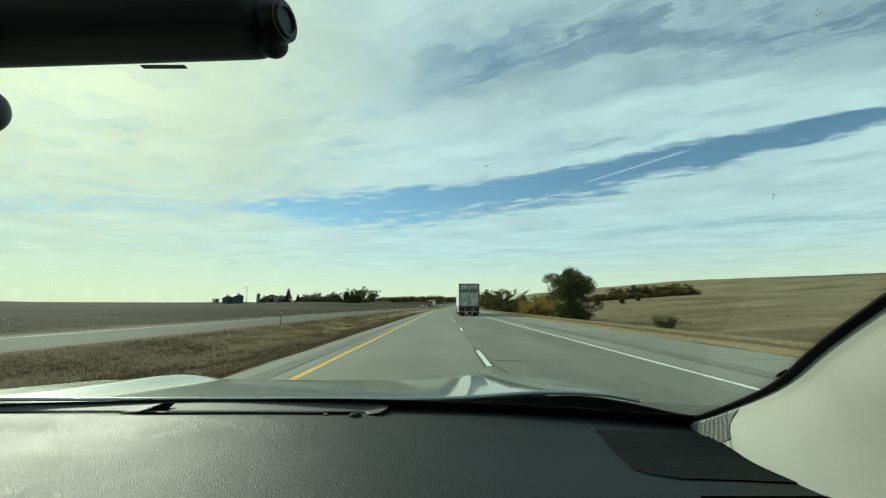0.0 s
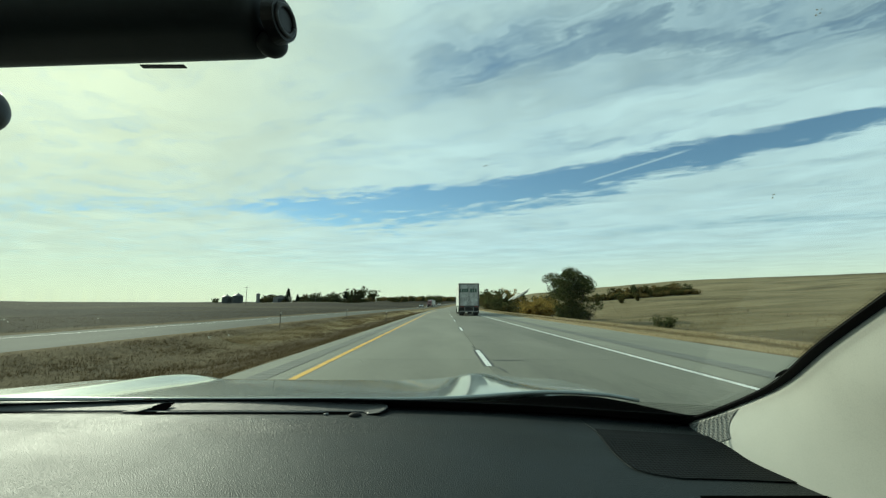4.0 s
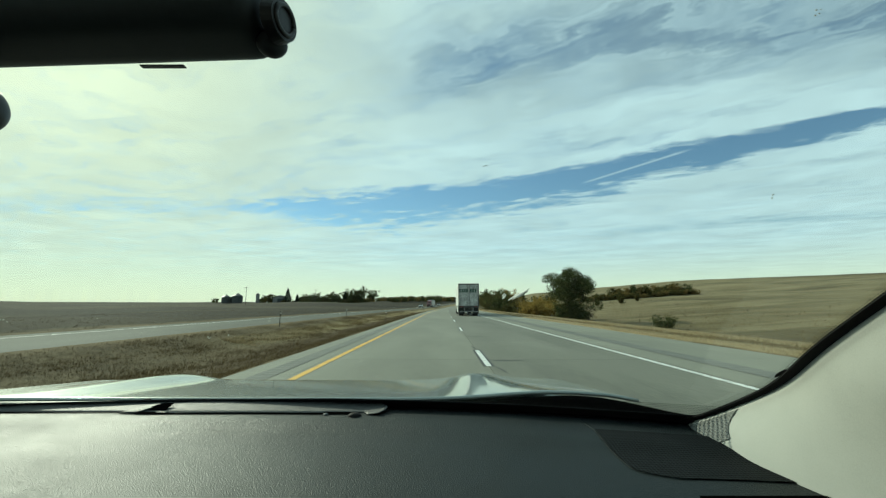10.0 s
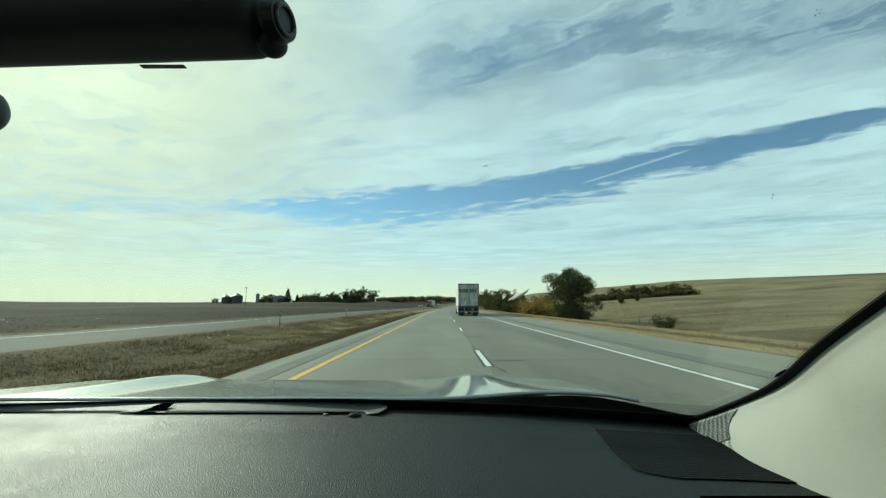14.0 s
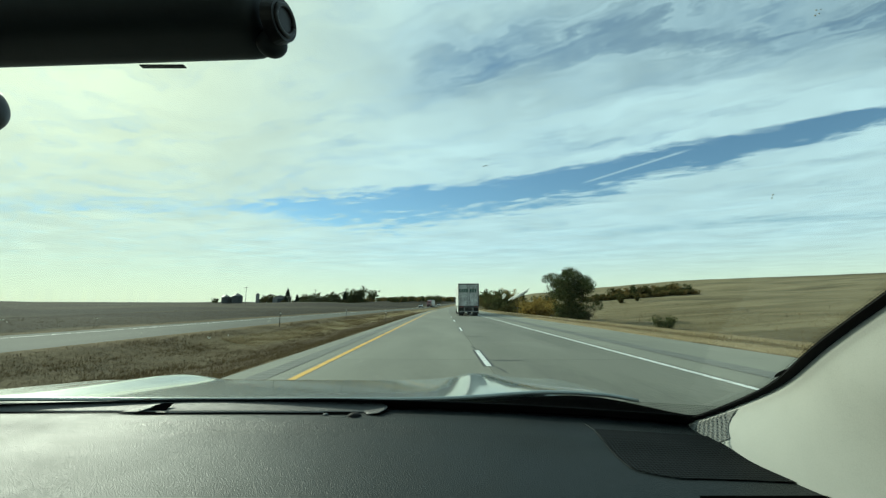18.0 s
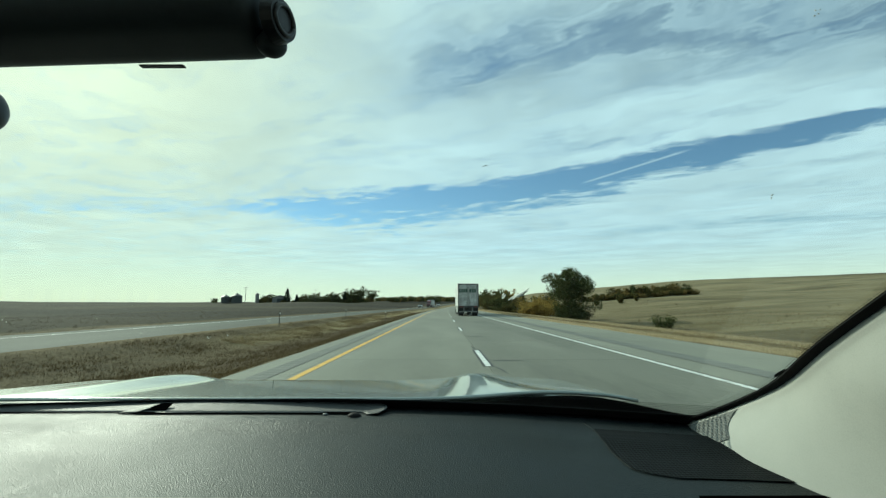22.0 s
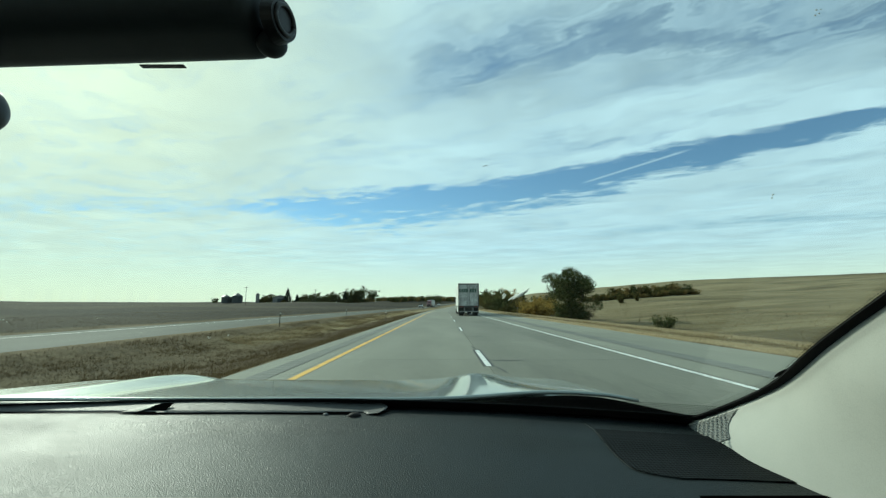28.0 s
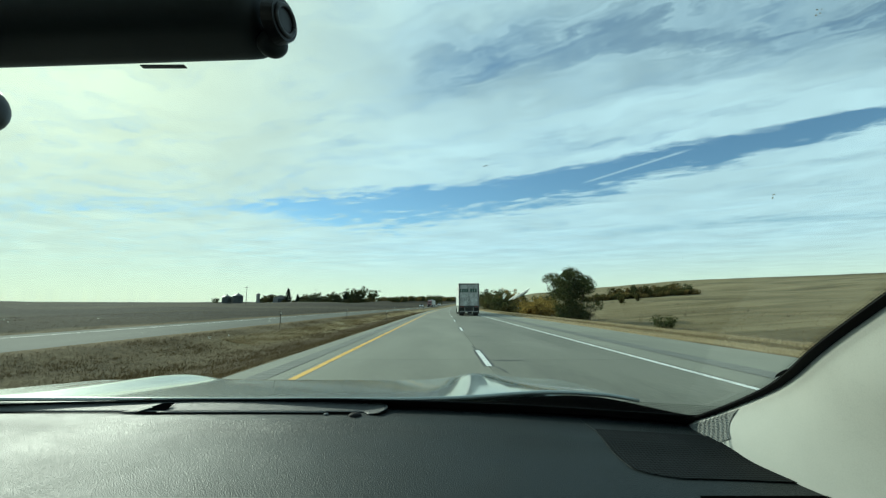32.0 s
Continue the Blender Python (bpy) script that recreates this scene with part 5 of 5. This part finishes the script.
bush("bare_bush", "small grey bush by the creek", (24.0, 66.0), 2.6, 2.2, "twig", 33, 900, 0.09)
rng = np.random.default_rng(7)
for k in range(30):
    x = 66.0 + k * 1.55 + rng.uniform(-0.8, 0.8)
    y = 186.0 + rng.uniform(-5, 5)
    grown = 0.55 if k < 10 else 0.95
    broadleaf("creek_tree", "autumn tree in a belt along a far creek", (x, y), rng.uniform(4.2, 6.4) * grown, rng.uniform(2.6, 3.6) * grown, ("olive_leaf", "rust_leaf", "olive_leaf", "rust_leaf", "green_leaf")[k % 5], 50 + k, 1300, 0.27, 0.14, 0.0)
for k in range(26):
    bush("creek_thicket", "low autumn thicket along a far creek", (65.0 + k * 1.9 + rng.uniform(-1, 1), 181.0 + rng.uniform(-2, 2)), rng.uniform(1.6, 2.6), rng.uniform(4.0, 5.5), ("olive_leaf", "rust_leaf", "olive_leaf")[k % 3], 300 + k, 600, 0.24)
for k, (x, y, h, w) in enumerate([(20.5, 84.0, 3.0, 4.2), (23.5, 90.0, 3.6, 5.0), (18.5, 96.0, 2.8, 4.2), (26.0, 98.0, 3.4, 5.0), (21.5, 101.0, 3.2, 5.0), (17.5, 108.0, 2.8, 4.0)]):
    bush("autumn_thicket", "golden autumn thicket beside the verge", (x, y), h, w, ("gold_leaf", "gold_leaf", "olive_leaf")[k % 3], 340 + k, 1300, 0.18)
for k, (x, y) in enumerate([(50.0, 130.0), (57.0, 128.0), (73.0, 150.0), (420.0, 565.0), (436.0, 560.0), (60.0, 300.0), (48.0, 330.0)]):
    broadleaf("lone_tree", "small dark tree standing alone in the pasture", (x, y), (2.2 if k < 3 else 5.0) + k % 3 * 0.6, 1.0 if k < 3 else 2.8, "olive_leaf", 80 + k, 700, 0.2 if k < 3 else 0.45, 0.1, 0.02)
def farm_x(step, y):
    """Across the farmyard in steps of a seven-hundredth of the distance, counted from the road's line."""
    return step * y / 703.0


for k, (step, high, wide, leaf) in enumerate([(-314, 6, 4.0, 0), (-304, 7, 4.5, 2), (-292, 6, 4.5, 0), (-278, 5, 4.0, 2), (-247, 6, 4.0, 1), (-239, 8.2, 5.2, 2), (-228, 8.8, 5.4, 0), (-217, 9.2, 5.2, 1), (-208, 6, 3.8, 2), (-202, 8.2, 4.2, 0), (-192, 10.0, 5.0, 1), (-183, 8.0, 4.0, 0), (-168, 11.5, 4.8, 0), (-157, 12.0, 5.0, 0), (-150, 10.5, 4.5, 1), (-141, 14.2, 4.6, 0), (-124, 9.0, 5.4, 0)]):
    y = 400.0 + rng.uniform(-6, 6)
    broadleaf("farm_tree", "dark farmyard tree in a windbreak", (farm_x(step, y), y), high * 1.3, wide, ("green_leaf", "green_leaf", "olive_leaf")[leaf], 110 + k, 2000, 0.42, 0.3, 0.04 if step != -124 else 0.25)
for k, (step, high) in enumerate([(-272, 14.5), (-257, 8.8), (-173, 12.0), (-163, 12.8), (-152, 10.0)]):
    conifer((farm_x(step, 396.0), 396.0 + 2 * k), high, 150 + k)
for k in range(24):
    step = -318 + 8 * k + rng.uniform(-3, 3)
    bush("farm_thicket", "low dark undergrowth along the farm windbreak", (farm_x(step, 398.0), 398.0 + rng.uniform(-4, 4)), rng.uniform(2.5, 4.5), rng.uniform(5, 8), ("green_leaf", "olive_leaf")[k % 2], 400 + k, 500, 0.4)
for k in range(22):
    y = 360.0 + 9 * k
    step = -88 + 5.2 * k + rng.uniform(-2, 2)
    bush("hedge_bush", "dark low bush in a hedge along the far road", (farm_x(step, y), y), rng.uniform(3.5, 6.0), rng.uniform(6, 10), ("olive_leaf", "green_leaf", "rust_leaf")[k % 3], 430 + k, 600, 0.45)
for k in range(40):
    x = -128.0 + k * 5.2 + rng.uniform(-2, 2)
    if 34 < x < 78:
        continue
    broadleaf("far_tree", "hazy tree in a distant hedgerow", (x, 600.0 + rng.uniform(-30, 30)), rng.uniform(4, 7), rng.uniform(5.5, 7.5), ("olive_leaf", "green_leaf", "rust_leaf")[k % 3], 170 + k, 800, 0.65, 0.3, 0.0)


for k, (x, y, h, sp, leaf) in enumerate([(24.0, 146.0, 8.5, 4.4, "gold_leaf"), (19.0, 176.0, 10.0, 4.2, "green_leaf"), (24.0, 184.0, 9.5, 4.2, "olive_leaf"), (29.0, 186.0, 9.0, 4.0, "olive_leaf"), (18.0, 292.0, 9.5, 4.4, "olive_leaf"), (15.5, 300.0, 9.0, 3.6, "gold_leaf"), (17.0, 352.0, 8.0, 4.5, "green_leaf"), (20.0, 384.0, 13.0, 7.0, "olive_leaf"), (-31.0, 405.0, 9.0, 6.5, "green_leaf"), (-40.0, 412.0, 8.0, 5.0, "green_leaf")]):
    x += float(bend(y)) if y > 200 else 0.0
    broadleaf("cottonwood", "broad cottonwood tree turning yellow beside the road", (x, y), h, sp, leaf, 210 + k, 1500, 0.34, 0.34, 0.08)
for k, (x, y) in enumerate([(19.0, 258.0), (23.0, 262.0), (21.0, 252.0)]):
    x += float(bend(y))
    broadleaf("bare_tree", "grey nearly bare tree beside the guard rail", (x, y), 6.5 + k, 3.6, "twig", 230 + k, 500, 0.2, 0.2, 0.08)


# ---- guard rail ahead ----
def guard_rail(x, y0, y1):
    g = thing("guard_rail", "galvanised guard rail on short posts along the shoulder", "guard rail", (x + float(bend(y0)), y0, float(road_z((y0 + y1) / 2)) - 0.1), swing((y0 + y1) / 2))
    wave = [(0.0, 0.50), (0.05, 0.54), (0.05, 0.59), (0.0, 0.64), (0.0, 0.68), (0.05, 0.73), (0.05, 0.78), (0.0, 0.82)]
    part("rail", outline(wave + [(a + 0.012, b) for a, b in reversed(wave)], 0.0, y1 - y0), M["steel_rail"], g)
    for k in range(int((y1 - y0) / 3.8)):
        p = part("post", box(0.16, 1.0 + k * 3.8, 0.32, 0.12, 0.16, 0.8, 0.005), M["timber"], g)
        part("block", box(0.075, 1.0 + k * 3.8, 0.66, 0.07, 0.14, 0.34, 0.004), M["timber"], p)
    return g


guard_rail(8.6, 196.0, 286.0)


# ---- signs in the median, already passed ----
def road_sign(at, turn, plate, wide, high, foot, label, lines, ink):
    """A plate on one steel post, with raised lettering."""
    sign = thing("road_sign", label, "sign", (at[0], at[1], ground_at(*at)), turn)
    part("post", box(0, 0.05, (foot + high) / 2 - 0.1, 0.07, 0.05, foot + high + 0.2, 0.004), M["post"], sign)
    p = part("plate", box(0, 0, foot + high / 2, wide, 0.02, high, 0.006), plate, sign)
    for k, line in enumerate(lines):
        curve = bpy.data.curves.new("lettering", "FONT")
        curve.body, curve.size, curve.extrude, curve.align_x = line, high * 0.27, 0.002, "CENTER"
        ob = new("lettering", curve)
        ob.data.materials.append(ink)
        ob.parent = p
        ob.matrix_basis = pose(0, -0.0125, foot + high * (0.70 - 0.30 * k), 90, 0, 0)
    return sign, p


road_sign((-6.6, -73.0), 4.0, M["sign_white"], 1.22, 0.92, 2.1, "white sign reading authorized vehicles only", ["AUTHORIZED", "VEHICLES", "ONLY"], M["tar"])
marker, plate = road_sign((-6.0, -70.0), 0.0, M["sign_blue"], 0.5, 1.3, 0.75, "tall blue marker board with a black band", [], M["tar"])
part("band", box(0, -0.013, 1.42, 0.49, 0.008, 0.34), M["tar"], plate)


# ---- wind turbines far off ----
def turbine(x, y, spin):
    z = ground_at(x, y)
    t = thing("wind_turbine", "white three-bladed wind turbine on the far plain", "wind turbine", (x, y, z), 25.0, "wind farm")
    part("tower", cyl((0, 0, -1), (0, 0, 80), 2.1, 1.3, 16), M["white_cab"], t)
    part("nacelle", box(0, 1.0, 81.2, 3.2, 9.0, 3.4, 0.6), M["white_cab"], t)
    hub = part("hub", cyl((0, -3.6, 81.2), (0, -6.0, 81.2), 1.6, 0.7, 14), M["white_cab"], t)
    for k in range(3):
        a = radians(spin + 120 * k)
        d = Vector((math.sin(a), 0, math.cos(a)))
        c = Vector((0, -4.6, 81.2))
        part("blade", tube([c + d * q for q in (0.5, 6, 14, 26, 38)], [0.9, 1.4, 1.0, 0.6, 0.15], 8), M["white_cab"], hub)
    return t


for x, y, spin in ((-2100.0, 900.0, 10.0), (-1900.0, 1150.0, 50.0), (-2000.0, 1500.0, 85.0)):
    turbine(x, y, spin)


# ---- farm ----
def grain_bin(at, r, h):
    b = thing("grain_bin", "round galvanised grain bin with a conical roof", "silo", (at[0], at[1], ground_at(*at)), group="grain bins")
    bm = bmesh.new()
    for k in range(8):
        cyl((0, 0, h * k / 8), (0, 0, h * (k + 0.86) / 8), r, r, 28, bm)
        cyl((0, 0, h * (k + 0.8) / 8), (0, 0, h * (k + 1) / 8), r * 1.012, r * 1.012, 28, bm)
    part("wall", bm, M["galvanised"], b)
    part("roof", cyl((0, 0, h), (0, 0, h + r * 0.55), r * 1.04, 0.3, 28), M["galvanised"], b)
    part("roof_cap", cyl((0, 0, h + r * 0.5), (0, 0, h + r * 0.68), 0.45, 0.35, 12), M["steel"], b)
    return b


for x, y, r, h in ((-215.5, 399, 4.3, 6.0), (-209, 405, 4.3, 6.4), (-202.4, 395, 4.7, 7.0)):
    grain_bin((x, y), r, h)


def barn(at, w, d, h, turn):
    b = thing("barn", "grey metal farm shed with a low gable roof", "barn", (at[0], at[1], ground_at(*at)), turn)
    part("wall", outline([(-w / 2, -0.3), (w / 2, -0.3), (w / 2, h), (0, h + w * 0.2), (-w / 2, h)], -d / 2, d / 2), M["barn"], b)
    for s in (-1, 1):
        part("roof", outline([(s * (w / 2 + 0.4), h - 0.1), (0, h + w * 0.2 + 0.06), (0, h + w * 0.2 + 0.26), (s * (w / 2 + 0.4), h + 0.1)], -d / 2 - 0.4, d / 2 + 0.4), M["galvanised"], b)
    part("sliding_door", box(0, -d / 2 - 0.06, h * 0.42, w * 0.4, 0.08, h * 0.84), M["galvanised"], b)
    return b


barn((-165.0, 406.0), 14.0, 20.0, 5.0, 25.0)
tower = thing("feed_tower", "slim grey feed tower beside the sheds", "silo", (-183.0, 396.0, ground_at(-183.0, 396.0)))
part("shaft", cyl((0, 0, 0), (0, 0, 8.5), 1.7, 1.7, 20), M["barn"], tower)
part("dome", cyl((0, 0, 8.5), (0, 0, 9.5), 1.75, 0.4, 20), M["galvanised"], tower)


# ---- grass ----
def tufts(name, label, count, place, tall, seed, blades="straw"):
    """Loose tufts of dry blades."""
    rng = np.random.default_rng(seed)
    xy = place(rng, count)
    xy[:, 0] += bend(xy[:, 1])
    z = land_z(xy[:, 0], xy[:, 1])
    k = 5
    base = np.repeat(np.column_stack([xy, z - 0.03]), k, 0)
    n = len(base)
    base[:, :2] += rng.normal(size=(n, 2)) * 0.07
    a = rng.uniform(0, math.tau, n)
    h = np.repeat(tall * rng.uniform(0.4, 1.25, count), k) * rng.uniform(0.6, 1.1, n)
    side = np.column_stack([np.cos(a), np.sin(a), np.zeros(n)]) * (0.008 + h * 0.02)[:, None]
    tip = base + np.column_stack([rng.normal(size=n) * h * 0.3 + h * 0.1, rng.normal(size=n) * h * 0.3, h])
    v = np.stack([base - side, base + side, tip], 1).reshape(-1, 3)
    ob = raw(name, v.tolist(), [(3 * i, 3 * i + 1, 3 * i + 2) for i in range(n)], M[blades])
    return tagged(ob, label, "grass", kind="stuff")


def strip(x0, x1, y0, y1, power=1.7):
    return lambda rng, c: np.column_stack([rng.uniform(x0, x1, c), y0 + (y1 - y0) * rng.uniform(0, 1, c) ** power])


tufts("median_grass", "dry straw grass between the carriageways", 22000, strip(-9.2, -4.15, 5.0, 110.0), 0.12, 1, "median_straw")
tufts("median_edge_grass", "brown grass along the edge of the oncoming carriageway", 7000, strip(-12.1, -10.6, 6.0, 110.0), 0.1, 21, "median_straw")
tufts("pale_median_grass", "paler seeded grass along the middle of the median", 8000, strip(-11.0, -9.2, 20.0, 120.0), 0.12, 9, "straw")
tufts("median_hollow_grass", "brown grass in the hollow of the median", 7000, strip(-10.8, -9.0, 5.0, 70.0), 0.11, 23, "median_straw")
tufts("verge_grass", "tall pale straw grass along the right verge", 16000, strip(9.05, 10.2, 8.0, 140.0), 0.12, 2, "pale_straw")
tufts("verge_slope_grass", "brown dry grass down the slope of the right verge", 22000, strip(10.0, 17.0, 8.0, 140.0), 0.14, 22, "straw")
tufts("ditch_grass", "pale seeded grass along the foot of the verge", 12000, strip(11.3, 12.6, 8.0, 140.0), 0.16, 12, "pale_straw")
tufts("pasture_grass", "short brown pasture grass beyond the ditch", 16000, strip(15.0, 60.0, 12.0, 150.0), 0.2, 3)
tufts("field_grass", "short dark grass beyond the oncoming lanes", 9000, strip(-90.0, -19.5, 8.0, 160.0), 0.15, 4, "dark_straw")

tufts("pasture_weeds", "dark weed tufts dotted over the pasture", 1100, strip(22.0, 190.0, 40.0, 320.0, 1.0), 0.6, 6, "dark_straw")

# ---- road slabs ----
SLABS = [(-2.84, 0.995, "concrete"), (1.005, 5.1, "concrete_dark"), (ROAD_L, -2.85, "shoulder"), (5.11, ROAD_R, "shoulder")]
for x0, x1, kind in SLABS:
    me = None
    for k in range(-3, 28):
        if me is None:
            ob = part("slab", box((x0 + x1) / 2, 2.5, -0.03, x1 - x0, 4.988, 0.06), M[kind], road)
            me = ob.data
        else:
            ob = new("slab", me)
            ob.parent = road
        ob.location = (float(bend(5.0 * k + 2.5)), 5.0 * k, 0)
        ob.rotation_euler.z = radians(swing(5.0 * k + 2.5))
